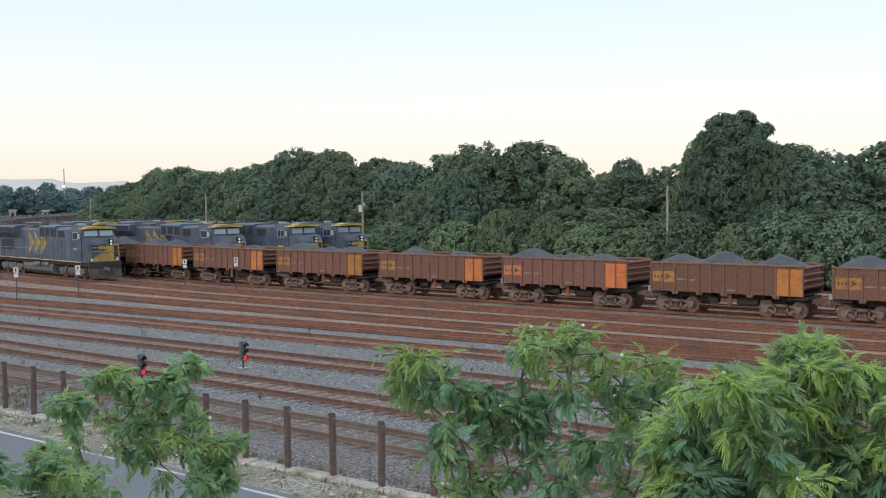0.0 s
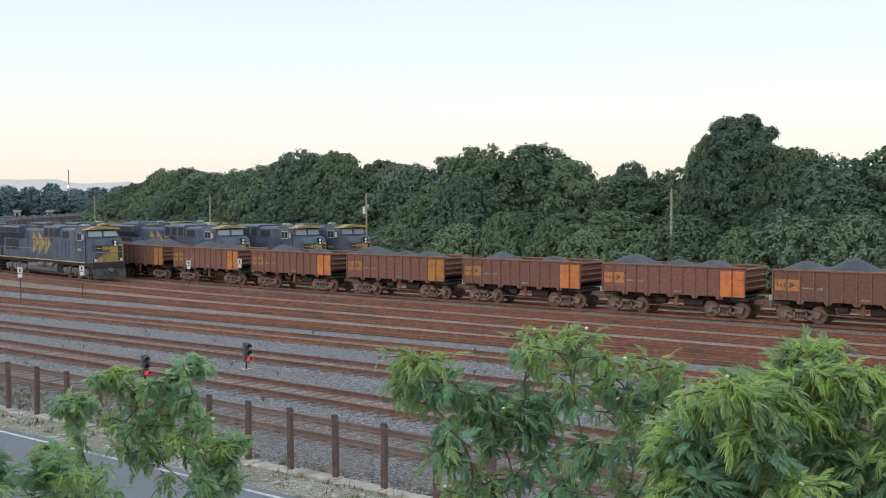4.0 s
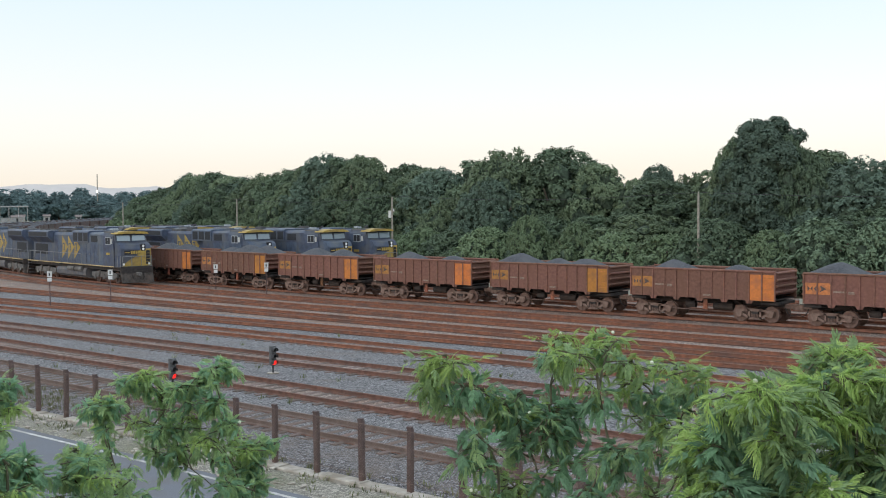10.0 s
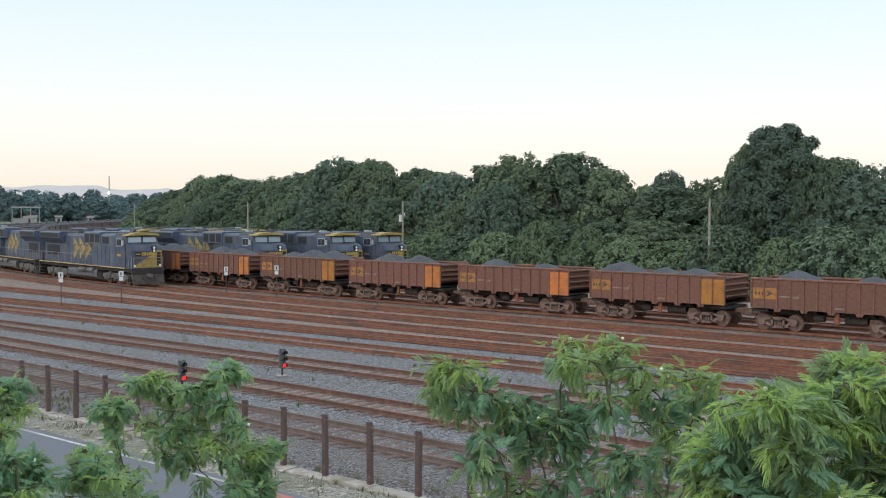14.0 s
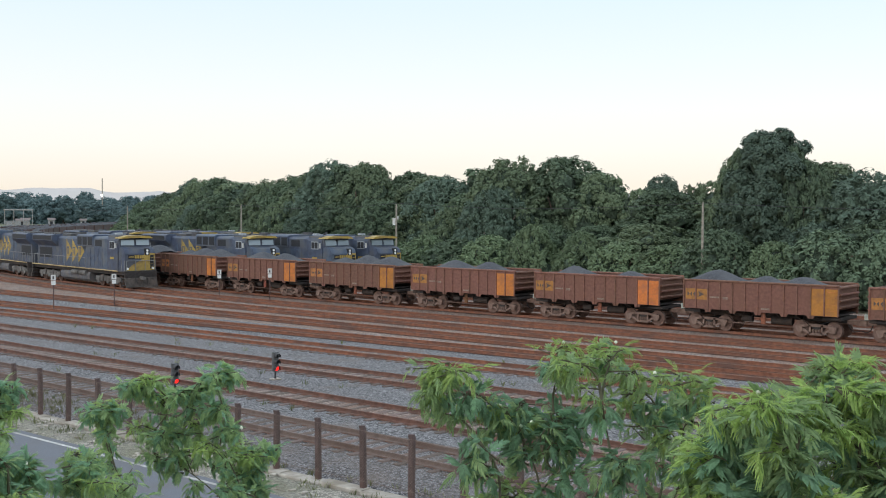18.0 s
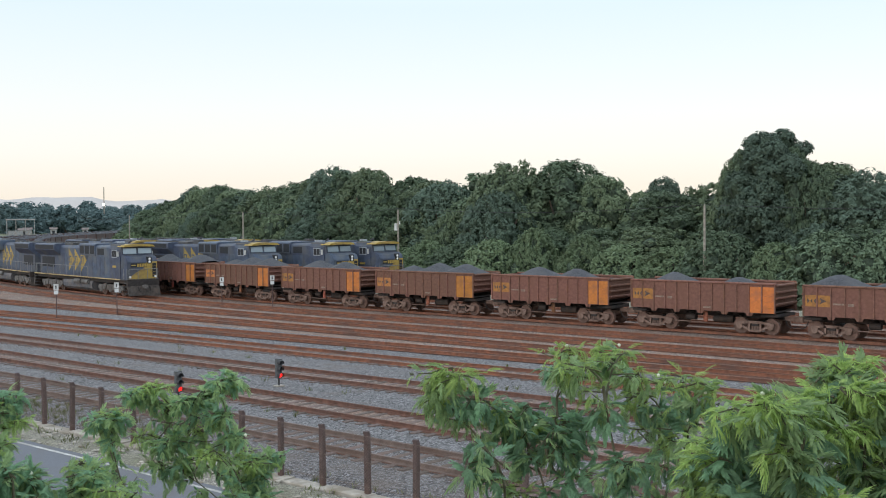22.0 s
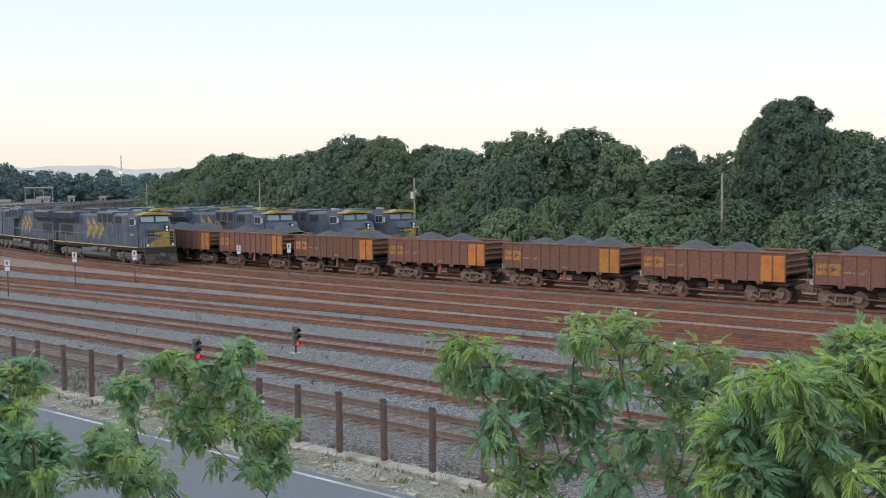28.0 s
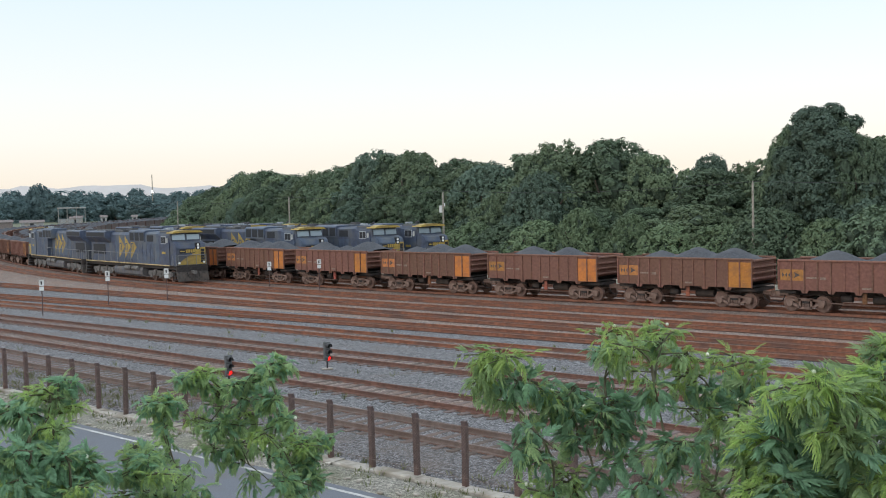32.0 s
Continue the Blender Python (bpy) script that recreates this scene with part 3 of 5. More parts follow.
def loco_bogie(t, x):
    b = part("bogie", Shape().soft(x - 2.3, x + 2.3, -0.7, 0.7, 0.45, 0.95, 0.06), M_UNDER, t, "three-axle bogie with grey side frames")
    for y in (-1.12, 1.12):
        f = Shape().prism([(x - 2.55, 0.62), (x - 2.2, 0.5), (x + 2.2, 0.5), (x + 2.55, 0.62), (x + 2.4, 0.92), (x + 1.2, 1.0), (x - 1.2, 1.0), (x - 2.4, 0.92)], y - 0.09, y + 0.09, "y")
        part("side_frame", f, M_GREY_STEEL, b)
        for o in (-1.85, 0.0, 1.85):
            part("axle_box", Shape().soft(x + o - 0.24, x + o + 0.24, y + math.copysign(0.09, y) - 0.08, y + math.copysign(0.09, y) + 0.08, 0.34, 0.78, 0.07, "z"), M_GREY_STEEL, b)
        for o in (-0.93, 0.93):
            part("damper", Shape().tube((x + o, y * 1.12, 0.55), (x + o + 0.22, y * 1.12, 1.12), 0.075, n=8), M_GREY_STEEL, b)
            part("sand_pipe", Shape().tube((x + o * 2.5, y, 0.9), (x + o * 2.42, y * 0.9, 0.12), 0.03, n=6), M_UNDER, b)
    for o in (-1.85, 0.0, 1.85):
        w = Shape()
        for y in (-0.8, 0.8):
            w.tube((x + o, y - 0.07, 0.53), (x + o, y + 0.07, 0.53), 0.53, n=24)
        w.tube((x + o, -0.8, 0.53), (x + o, 0.8, 0.53), 0.1, n=8)
        part("wheelset", w, M_WHEEL, b)


def make_loco():
    t = thing("diesel_locomotive", "dark blue diesel locomotive with yellow nose stripe and cab roof", "locomotive", "parked locomotives")
    # frame, walkway and tanks
    part("underframe", Shape().soft(-LOCO_L + 0.9, -0.9, -1.3, 1.3, 1.16, 1.5, 0.05), M_UNDER, t)
    part("walkway", Shape().box(-LOCO_L + 0.7, -0.75, -1.52, 1.52, 1.5, 1.57), M_SOOT, t)
    for s in (-1, 1):
        part("sill_stripe", Shape().box(-LOCO_L + 0.7, -1.9, s * 1.525 - 0.012, s * 1.525 + 0.012, 1.49, 1.58), M_SILL, t, "faded yellow stripe along the sill")
    part("fuel_tank", Shape().prism([(-1.3, 1.16), (-1.42, 0.9), (-1.36, 0.52), (-1.1, 0.34), (1.1, 0.34), (1.36, 0.52), (1.42, 0.9), (1.3, 1.16)], -14.3, -7.9), M_TANK, t, "dusty blue-grey fuel tank")
    for s in (-1, 1):
        for x in (-11.6, -9.9):
            part("air_tank", Shape().tube((x, s * 1.38, 1.08), (x + 1.4, s * 1.38, 1.08), 0.23, n=14), M_GREY_STEEL, t, "grey air reservoir")
    loco_bogie(t, -4.5)
    loco_bogie(t, -17.4)
    # hoods
    hood = part("engine_hood", Shape().prism([(-0.93, 1.57), (-0.93, 4.15), (-0.75, 4.38), (0.75, 4.38), (0.93, 4.15), (0.93, 1.57)], -16.0, -8.6), M_BLUE, t)
    for s in (-1, 1):
        for i in range(9):
            x = -15.7 + i * 0.78
            part("hood_door", Shape().box(x, x + 0.72, s * 0.935 - 0.012, s * 0.935 + 0.012, 1.75, 3.6), M_BLUE, hood)
    cabinet = part("inverter_cabinet", Shape().prism([(-1.42, 1.57), (-1.42, 4.32), (-1.2, 4.5), (1.2, 4.5), (1.42, 4.32), (1.42, 1.57)], -8.6, -4.05), M_BLUE, t)
    for s in (-1, 1):
        for i in range(4):
            x = -8.35 + i * 0.82
            door = part("cabinet_door", Shape().box(x, x + 0.74, s * 1.425 - 0.014, s * 1.425 + 0.014, 1.72, 3.42), M_BLUE, cabinet)
            part("door_handle", Shape().box(x + 0.62, x + 0.67, s * 1.445 - 0.012, s * 1.445 + 0.012, 2.4, 2.6), M_GREY_STEEL, door)
        part("vent_screen", Shape().box(-6.6, -5.3, s * 1.425 - 0.016, s * 1.425 + 0.016, 3.62, 4.2), M_GRILLE, cabinet, "dark ventilation screen")
    part("brake_grid", Shape().prism([(-1.5, 3.55), (-1.5, 4.52), (-1.3, 4.64), (1.3, 4.64), (1.5, 4.52), (1.5, 3.55)], -10.4, -7.0), M_BLUE, t)
    for s in (-1, 1):
        for x in (-10.2, -9.1, -8.0):
            part("brake_louvre", Shape().box(x, x + 0.85, s * 1.505 - 0.012, s * 1.505 + 0.012, 3.68, 4.42), M_GRILLE, t, "dark louvred opening")
    rad = part("radiator_hood", Shape().prism([(-0.93, 1.57), (-0.93, 3.35), (-1.52, 3.9), (-1.52, 4.42), (-1.3, 4.52), (1.3, 4.52), (1.52, 4.42), (1.52, 3.9), (0.93, 3.35), (0.93, 1.57)], -20.9, -16.0), M_BLUE, t, "flared radiator hood")
    for s in (-1, 1):
        part("radiator_screen", Shape().box(-20.7, -16.3, s * 1.525 - 0.012, s * 1.525 + 0.012, 3.96, 4.36), M_GRILLE, rad)
        part("intake_screen", Shape().box(-20.4, -17.4, s * 0.94 - 0.012, s * 0.94 + 0.012, 2.2, 3.2), M_GRILLE, rad)
    for x in (-19.6, -17.6):
        part("roof_fan", Shape().tube((x, 0, 4.5), (x, 0, 4.62), 0.78, n=20), M_SOOT, rad)
    part("exhaust_pipe", Shape().soft(-13.2, -12.3, -0.35, 0.35, 4.36, 4.78, 0.08, "z"), M_SOOT, t, "soot-black exhaust pipe")
    part("roof_vent", Shape().soft(-15.6, -13.8, -0.6, 0.6, 4.36, 4.6, 0.05), M_SOOT, t)
    # the yellow arrows on the hood side
    for s in (-1, 1):
        plate = part("logo_plate", Shape().box(-14.6, -9.3, s * 0.965 - 0.014, s * 0.965 + 0.014, 1.85, 4.14), M_BLUE, t)
        for i in range(3):
            x = -13.9 + i * 1.35
            at = lambda v: v if s < 0 else -23.9 - v
            bar = lambda p, q: (min(at(x + p), at(x + q)), max(at(x + p), at(x + q)), s * 0.997 - 0.008, s * 0.997 + 0.008)
            part("arrow", Shape().prism([(at(x), 1.95), (at(x + 1.3), 3.03), (at(x), 4.1)], s * 0.985 - 0.008, s * 0.985 + 0.008, "y"), M_YELLOW, plate, "yellow arrow emblem")
            part("emblem_bar", Shape().box(*bar(0.12, 0.24), 2.68, 3.4).box(*bar(0.24, 0.46), 3.28, 3.4).box(*bar(0.46, 0.58), 2.68, 3.4), M_BLUE, plate)
    # cab
    cab = part("cab", Shape().prism([(-1.5, 1.57), (-1.5, 4.2), (-1.32, 4.52), (1.32, 4.52), (1.5, 4.2), (1.5, 1.57)], -4.05, -1.95), M_BLUE, t, "blue driver's cab")
    part("windshield_frame", Shape().prism([(-1.95, 3.6), (-1.65, 3.6), (-1.80, 4.4), (-1.95, 4.45)], -1.45, 1.45, "y"), M_BLUE, cab)
    for y0, y1 in ((-1.32, -0.1), (0.1, 1.32)):
        pane = Shape().add([(-1.675, y0, 3.8), (-1.675, y1, 3.8), (-1.755, y1, 4.28), (-1.755, y0, 4.28), (-1.63, y0, 3.8), (-1.63, y1, 3.8), (-1.71, y1, 4.28), (-1.71, y0, 4.28)], [(3, 2, 1, 0), (4, 5, 6, 7), (0, 1, 5, 4), (2, 3, 7, 6), (1, 2, 6, 5), (3, 0, 4, 7)])
        part("windshield", pane, M_GLASS, cab, "pale reflecting windshield pane")
    part("cab_top", Shape().prism([(-1.4, 4.5), (-1.3, 4.62), (1.3, 4.62), (1.4, 4.5)], -4.05, -2.1), M_SOOT, cab)
    part("cab_roof", Shape().prism([(-1.52, 4.40), (-1.3, 4.56), (-0.8, 4.63), (0, 4.66), (0.8, 4.63), (1.3, 4.56), (1.52, 4.40), (1.3, 4.40), (0, 4.44), (-1.3, 4.40)], -2.5, -1.25, "x"), M_YELLOW, t, "yellow cab visor")
    for s in (-1, 1):
        win = part("cab_window", Shape().box(-3.5, -2.5, s * 1.51 - 0.025, s * 1.51 + 0.025, 3.44, 4.14), M_PALE_FRAME, cab, "white-framed side window")
        for x0 in (-3.43, -2.97):
            part("pane", Shape().box(x0, x0 + 0.40, s * 1.53 - 0.02, s * 1.53 + 0.02, 3.51, 4.07), M_GRILLE, win, "dark pane")
        part("mirror", Shape().box(-2.18, -2.1, s * 1.62 - 0.08, s * 1.62 + 0.08, 3.55, 4.0), M_WHITE, cab)
        part("side_bar", Shape().box(-3.4, -2.7, s * 1.51 - 0.008, s * 1.51 + 0.008, 2.55, 2.75), M_YELLOW, cab, "row of yellow bars")
        part("cab_door", Shape().box(-4.95, -4.15, s * 1.43 - 0.014, s * 1.43 + 0.014, 1.7, 3.6), M_BLUE, cabinet)
    # nose: blue on one half, yellow slant across the front
    part("nose", Shape().prism([(-1.95, 1.57), (-0.75, 1.57), (-0.75, 3.1), (-0.9, 3.45), (-1.2, 3.62), (-1.95, 3.72)], -1.42, 1.42, "y"), M_BLUE, t, "blue short nose")
    f = -0.735
    slant = Shape().add([(f, -1.36, 1.6), (f, 1.4, 1.6), (f, 1.4, 3.1), (f, 0.45, 3.1), (f, 0.1, 2.5), (f, -0.7, 2.1), (f - 0.03, -1.36, 1.6), (f - 0.03, 1.4, 1.6), (f - 0.03, 1.4, 3.1), (f - 0.03, 0.45, 3.1), (f - 0.03, 0.1, 2.5), (f - 0.03, -0.7, 2.1)],
                        [(0, 1, 2, 3, 4, 5), (11, 10, 9, 8, 7, 6), (0, 6, 7, 1), (1, 7, 8, 2), (2, 8, 9, 3), (3, 9, 10, 4), (4, 10, 11, 5), (5, 11, 6, 0)])
    part("nose_stripe", slant, M_YELLOW, t, "yellow slanting stripe on the nose")
    part("nose_side_stripe", Shape().prism([(-0.77, 1.6), (-0.77, 2.8), (-1.9, 2.8), (-1.9, 1.6)], 1.415, 1.435, "y"), M_YELLOW, t)
    part("number_board", Shape().box(f - 0.03, f + 0.008, -1.1, 0.4, 2.62, 2.98), M_GRILLE, t, "black number board")
    for y0, y1, z0, z1 in ((-1.05, -0.6, 2.76, 2.84), (-0.5, -0.32, 2.66, 2.94), (-0.27, -0.09, 2.66, 2.94), (-0.04, 0.14, 2.66, 2.94), (0.19, 0.37, 2.66, 2.94)):
        part("nose_bar", Shape().box(f - 0.02, f + 0.014, y0, y1, z0, z1), M_YELLOW, t, "pale yellow bar")
    lamp_box = part("lamp_box", Shape().soft(-1.0, -0.70, 0.45, 0.89, 2.92, 3.52, 0.06), M_GRILLE, t, "black headlamp housing")
    for z in (3.08, 3.34):
        part("headlamp", Shape().tube((-0.8, 0.67, z), (-0.67, 0.67, z), 0.11, n=14), M_LAMP, lamp_box, "round white headlamp")
    part("nose_hatch", Shape().box(-0.76, -0.72, 0.95, 1.3, 1.75, 2.95), M_GRILLE, t, "dark recess on the nose")
    for z in (1.95, 2.2, 2.45, 2.7):
        part("grab_iron", Shape().tube((-0.68, 0.98, z), (-0.68, 1.3, z), 0.016, n=5), M_YELLOW, t)
    for y in (-1.2, 1.2):
        part("ditch_lamp", Shape().tube((-0.74, y, 1.78), (-0.62, y, 1.78), 0.1, n=12), M_LAMP, t, "white ditch lamp")
    # front and rear ends
    for end, o in ((0, -1), (-LOCO_L, 1)):
        x = lambda d: end + o * d
        part("end_plate", Shape().box(min(x(0.55), x(0.8)), max(x(0.55), x(0.8)), -1.5, 1.5, 1.0, 1.56), M_UNDER, t)
        part("plow", Shape().prism([(x(0.7), 1.05), (x(0.5), 0.95), (x(0.28), 0.16), (x(0.42), 0.16), (x(0.8), 0.9)][::o], -1.48, 1.48, "y"), M_PLOW, t, "dusty black snowplow-like pilot")
        part("coupler", Shape().soft(min(x(0), x(0.7)), max(x(0), x(0.7)), -0.16, 0.16, 0.78, 1.08, 0.05), M_GREY_STEEL, t)
        for y in (-0.55, 0.55):
            part("brake_hose", Shape().sweep([(x(0.5), y, 0.95), (x(0.3), y, 0.7), (x(0.25), y * 0.8, 0.45)], 0.035, 6), M_UNDER, t)
        for s in (-1, 1):
            for i in range(4):
                part("step", Shape().box(min(x(0.75), x(1.2)), max(x(0.75), x(1.2)), min(s * 1.12, s * 1.5), max(s * 1.12, s * 1.5), 0.3 + i * 0.31, 0.34 + i * 0.31), M_SOOT, t)
            handrail(t, [(x(0.72), s * 1.46, 0.9), (x(0.72), s * 1.46, 2.5)])
            handrail(t, [(x(1.25), s * 1.5, 1.57), (x(1.25), s * 1.5, 2.5)])
        handrail(t, [(x(0.66), -1.3, 2.45), (x(0.66), 1.3, 2.45)])
        for y in (-1.3, -0.45, 0.45, 1.3):
            handrail(t, [(x(0.66), y, 1.57), (x(0.66), y, 2.45)])
    for s in (-1, 1):
        handrail(t, [(-LOCO_L + 1.25, s * 1.47, 2.5), (-8.7, s * 1.47, 2.5)])
        for i in range(8):
            handrail(t, [(-LOCO_L + 2.2 + i * 1.55, s * 1.47, 1.57), (-LOCO_L + 2.2 + i * 1.55, s * 1.47, 2.5)])
    part("horn", Shape().tube((-4.2, 0.4, 4.68), (-3.7, 0.4, 4.86), 0.05, 0.1, 10), M_SOOT, t)
    part("antenna_box", Shape().soft(-4.6, -4.2, -0.5, 0.1, 4.67, 4.82, 0.03), M_PALE_FRAME, t)
    return t


def coupled(y0, x):
    """The pose of a locomotive whose front coupler is at x on a track."""
    return on_track(y0, x - LOCO_L / 2) @ pose(LOCO_L / 2, 0, 0)


loco = make_loco()
loco.matrix_basis = coupled(54.4, -79.7)
for y0, x, lab in ((63.6, -72.7, ""), (68.2, -67.2, ""), (72.3, -65.3, "")):
    copy_thing(loco, coupled(y0, x))
    copy_thing(loco, coupled(y0, x - LOCO_L))
back_unit = copy_thing(loco, coupled(54.4, -79.7 - LOCO_L) @ pose(-LOCO_L, 0, 0, 0, 0, 180))
tagged(back_unit, "dark blue diesel locomotive facing away, coupled to a parked ore train")

# ---- woods beyond the yard ----
def leaf_material(name, base, spread, vary, rough=0.6, grain=0.5, tree_vary=0.22, through_part=0.4, relief=0.0):
    m = material(name, base, rough, grain=grain, spread=spread, bump=0.9 if relief else 0, vary=vary, island=True)
    for node in m.node_tree.nodes:
        if node.bl_idname == "ShaderNodeBump":
            node.inputs["Distance"].default_value = relief
    b = m.node_tree.nodes["Principled BSDF"]
    b.inputs["Specular IOR Level"].default_value = 0.15
    # one tree differs from the next
    n, l = m.node_tree.nodes, m.node_tree.links
    own, tint, span = n.new("ShaderNodeObjectInfo"), n.new("ShaderNodeHueSaturation"), n.new("ShaderNodeMapRange")
    span.inputs[3].default_value, span.inputs[4].default_value = 1 - tree_vary, 1 + tree_vary
    l.new(own.outputs["Random"], span.inputs[0])
    l.new(span.outputs[0], tint.inputs["Value"])
    l.new(b.inputs["Base Color"].links[0].from_socket, tint.inputs["Color"])
    l.new(tint.outputs[0], b.inputs["Base Color"])
    # thin leaves let some light through
    n, l = m.node_tree.nodes, m.node_tree.links
    thin, both = n.new("ShaderNodeBsdfTranslucent"), n.new("ShaderNodeMixShader")
    l.new(b.inputs["Base Color"].links[0].from_socket, thin.inputs[0])
    both.inputs[0].default_value = through_part
    l.new(b.outputs[0], both.inputs[1])
    l.new(thin.outputs[0], both.inputs[2])
    l.new(both.outputs[0], n["Material Output"].inputs[0])
    return m


M_WOOD_LEAF = leaf_material("dark_tree_leaf", (0.117, 0.167, 0.106), 0.17, 0.08, grain=6, through_part=0.12, relief=0.16)
M_BUSH_LEAF = leaf_material("light_bush_leaf", (0.14, 0.195, 0.11), 0.17, 0.08, grain=6, through_part=0.12, relief=0.16)
M_OLIVE_LEAF = leaf_material("olive_tree_leaf", (0.135, 0.181, 0.108), 0.17, 0.08, grain=6, through_part=0.12, relief=0.16)
M_BLUE_LEAF = leaf_material("bluish_tree_leaf", (0.103, 0.15, 0.114), 0.17, 0.08, grain=6, through_part=0.12, relief=0.16)
# made-up solid inside each crown; its dark colour stands for shade between leaves
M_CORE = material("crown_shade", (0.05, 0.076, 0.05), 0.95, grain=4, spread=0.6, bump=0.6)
M_BARK = material("grey_bark", (0.13, 0.105, 0.085), 0.95, grain=7, spread=0.4, stain=(0.08, 0.07, 0.05), bump=0.6)
ICO = bmesh.new()
bmesh.ops.create_icosphere(ICO, subdivisions=1, radius=1)
ICO_V = [v.co.copy() for v in ICO.verts]
ICO_F = [tuple(v.index for v in f.verts) for f in ICO.faces]
ICO.free()
G = (1 + math.sqrt(5)) / 2
ICO12_V = [Vector(p).normalized() for p in ((-1, G, 0), (1, G, 0), (-1, -G, 0), (1, -G, 0), (0, -1, G), (0, 1, G), (0, -1, -G), (0, 1, -G), (G, 0, -1), (G, 0, 1), (-G, 0, -1), (-G, 0, 1))]
ICO12_F = [(0, 11, 5), (0, 5, 1), (0, 1, 7), (0, 7, 10), (0, 10, 11), (1, 5, 9), (5, 11, 4), (11, 10, 2), (10, 7, 6), (7, 1, 8), (3, 9, 4), (3, 4, 2), (3, 2, 6), (3, 6, 8), (3, 8, 9), (4, 9, 5), (2, 4, 11), (6, 2, 10), (8, 6, 7), (9, 8, 1)]

def unit(v):
    return v / np.maximum(np.linalg.norm(v, axis=-1, keepdims=True), 1e-9)


def crown_parts(seed, wide, high, blobs, clumps, size, low=0.12, leaves_each=23, clump=(0.22, 0.5)):
    """Foliage and an added inner shade mass of a crown: boughs run together, covered in clumps that bristle with
    leaves; it stands on z = 0.
    """
    rnd = np.random.RandomState(seed)
    lobes = []
    for i in range(blobs):
        # boughs sit round the shell of the crown, small ones towards the top
        t = (i + 0.5) / blobs
        z = low + (1.0 - low) * t
        ring = math.sqrt(max(0.0, 1 - (max(0.0, z - 0.42) / 0.62) ** 2.4)) * (0.80 + 0.20 * min(1, z / 0.35))
        a = i * 2.39996 + rnd.uniform(-0.5, 0.5)
        r = wide * rnd.uniform(0.10, 0.19) * (1.1 - 0.3 * t)
        d = max(0.0, wide / 2 * ring - r * 0.85) * rnd.uniform(0.82, 1.05)
        lobes.append((d * math.cos(a), d * math.sin(a), z * (high - r * 0.9) + rnd.uniform(-0.3, 0.3), r))
    lobes += [(0, 0, high * 0.36, wide * 0.38), (0, 0, high * 0.60, wide * 0.33), (0, 0, high * 0.78, wide * 0.24)]
    lobes = np.array(lobes)
    lobes[:, 2] -= (lobes[:, 2] + lobes[:, 3]).max() + clump[0] - high
    inner = Shape()
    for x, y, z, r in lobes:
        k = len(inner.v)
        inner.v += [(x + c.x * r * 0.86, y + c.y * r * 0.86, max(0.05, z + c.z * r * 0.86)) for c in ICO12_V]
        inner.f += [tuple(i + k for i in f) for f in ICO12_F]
    # clumps lie where no other bough covers them
    n = clumps * 9
    pick = rnd.choice(len(lobes), n, p=lobes[:, 3] ** 2 / (lobes[:, 3] ** 2).sum())
    d = unit(rnd.normal(size=(n, 3)))
    d[:, 2] = np.where(d[:, 2] < -0.3, -d[:, 2], d[:, 2])
    at = lobes[pick, :3] + d * lobes[pick, 3:] * rnd.uniform(0.92, 1.06, (n, 1))
    gap = np.linalg.norm(at[:, None] - lobes[None, :, :3], axis=2) / lobes[None, :, 3]
    free = np.flatnonzero((gap.min(axis=1) > 0.88) & (at[:, 2] > 0.25))[:clumps]
    at, d, n = at[free], d[free], len(free)
    axis = unit(d + np.array([0, 0, 0.5]) + rnd.normal(size=(n, 3)) * 0.2)
    r = rnd.uniform(clump[0], clump[1], (n, 1, 1))
    # leaves stand out of the clump all round
    k = leaves_each
    out = unit(rnd.normal(size=(n, k, 3)) + axis[:, None] * 0.9)
    pos = at[:, None] + out * r * rnd.uniform(0.7, 1.15, (n, k, 1))
    normal = unit(out + rnd.normal(size=(n, k, 3)) * 0.22 + np.array([0, 0, 0.2]))
    a = unit(np.cross(normal, rnd.normal(size=(n, k, 3))))
    b = np.cross(normal, a)
    s = size * rnd.uniform(0.6, 1.3, (n, k, 1))
    tri = np.stack([pos - b * s * 0.55, pos + a * s * 0.5 + b * s * 0.4, pos - a * s * 0.5 + b * s * 0.4], 2)
    leaf = Shape()
    leaf.v = tri.reshape(-1, 3).tolist()
    leaf.f = [(3 * i, 3 * i + 1, 3 * i + 2) for i in range(n * k)]
    return leaf, inner


def tree_kind(seed, wide, high, blobs, clumps, size, mat, label, name="tree", low=0.12):
    t = thing(name, label, "tree" if name == "tree" else "bush", "woods beyond the yard")
    leaf, inner = crown_parts(seed, wide, high, blobs, clumps, size, low)
    crown = part("crown", leaf, mat, t)
    tagged(crown, kind="stuff")
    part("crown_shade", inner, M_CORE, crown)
    rnd = random.Random(seed)
    bark = Shape()
    n = 5
    lean = [(rnd.uniform(-0.2, 0.2) * i, rnd.uniform(-0.2, 0.2) * i, -0.3 + high * 0.5 * i / n) for i in range(n + 1)]
    for i in range(n):
        bark.tube(lean[i], lean[i + 1], wide * 0.032 * (1 - 0.12 * i), wide * 0.032 * (1 - 0.12 * (i + 1)), 8)
    part("trunk", bark, M_BARK, t)
    for i in range(5):
        a = 2 * math.pi * i / 5 + rnd.random()
        part("limb", Shape().tube(lean[3], (math.cos(a) * wide * 0.3, math.sin(a) * wide * 0.3, high * rnd.uniform(0.5, 0.75)), wide * 0.016, wide * 0.006, 6), M_BARK, t)
    return t


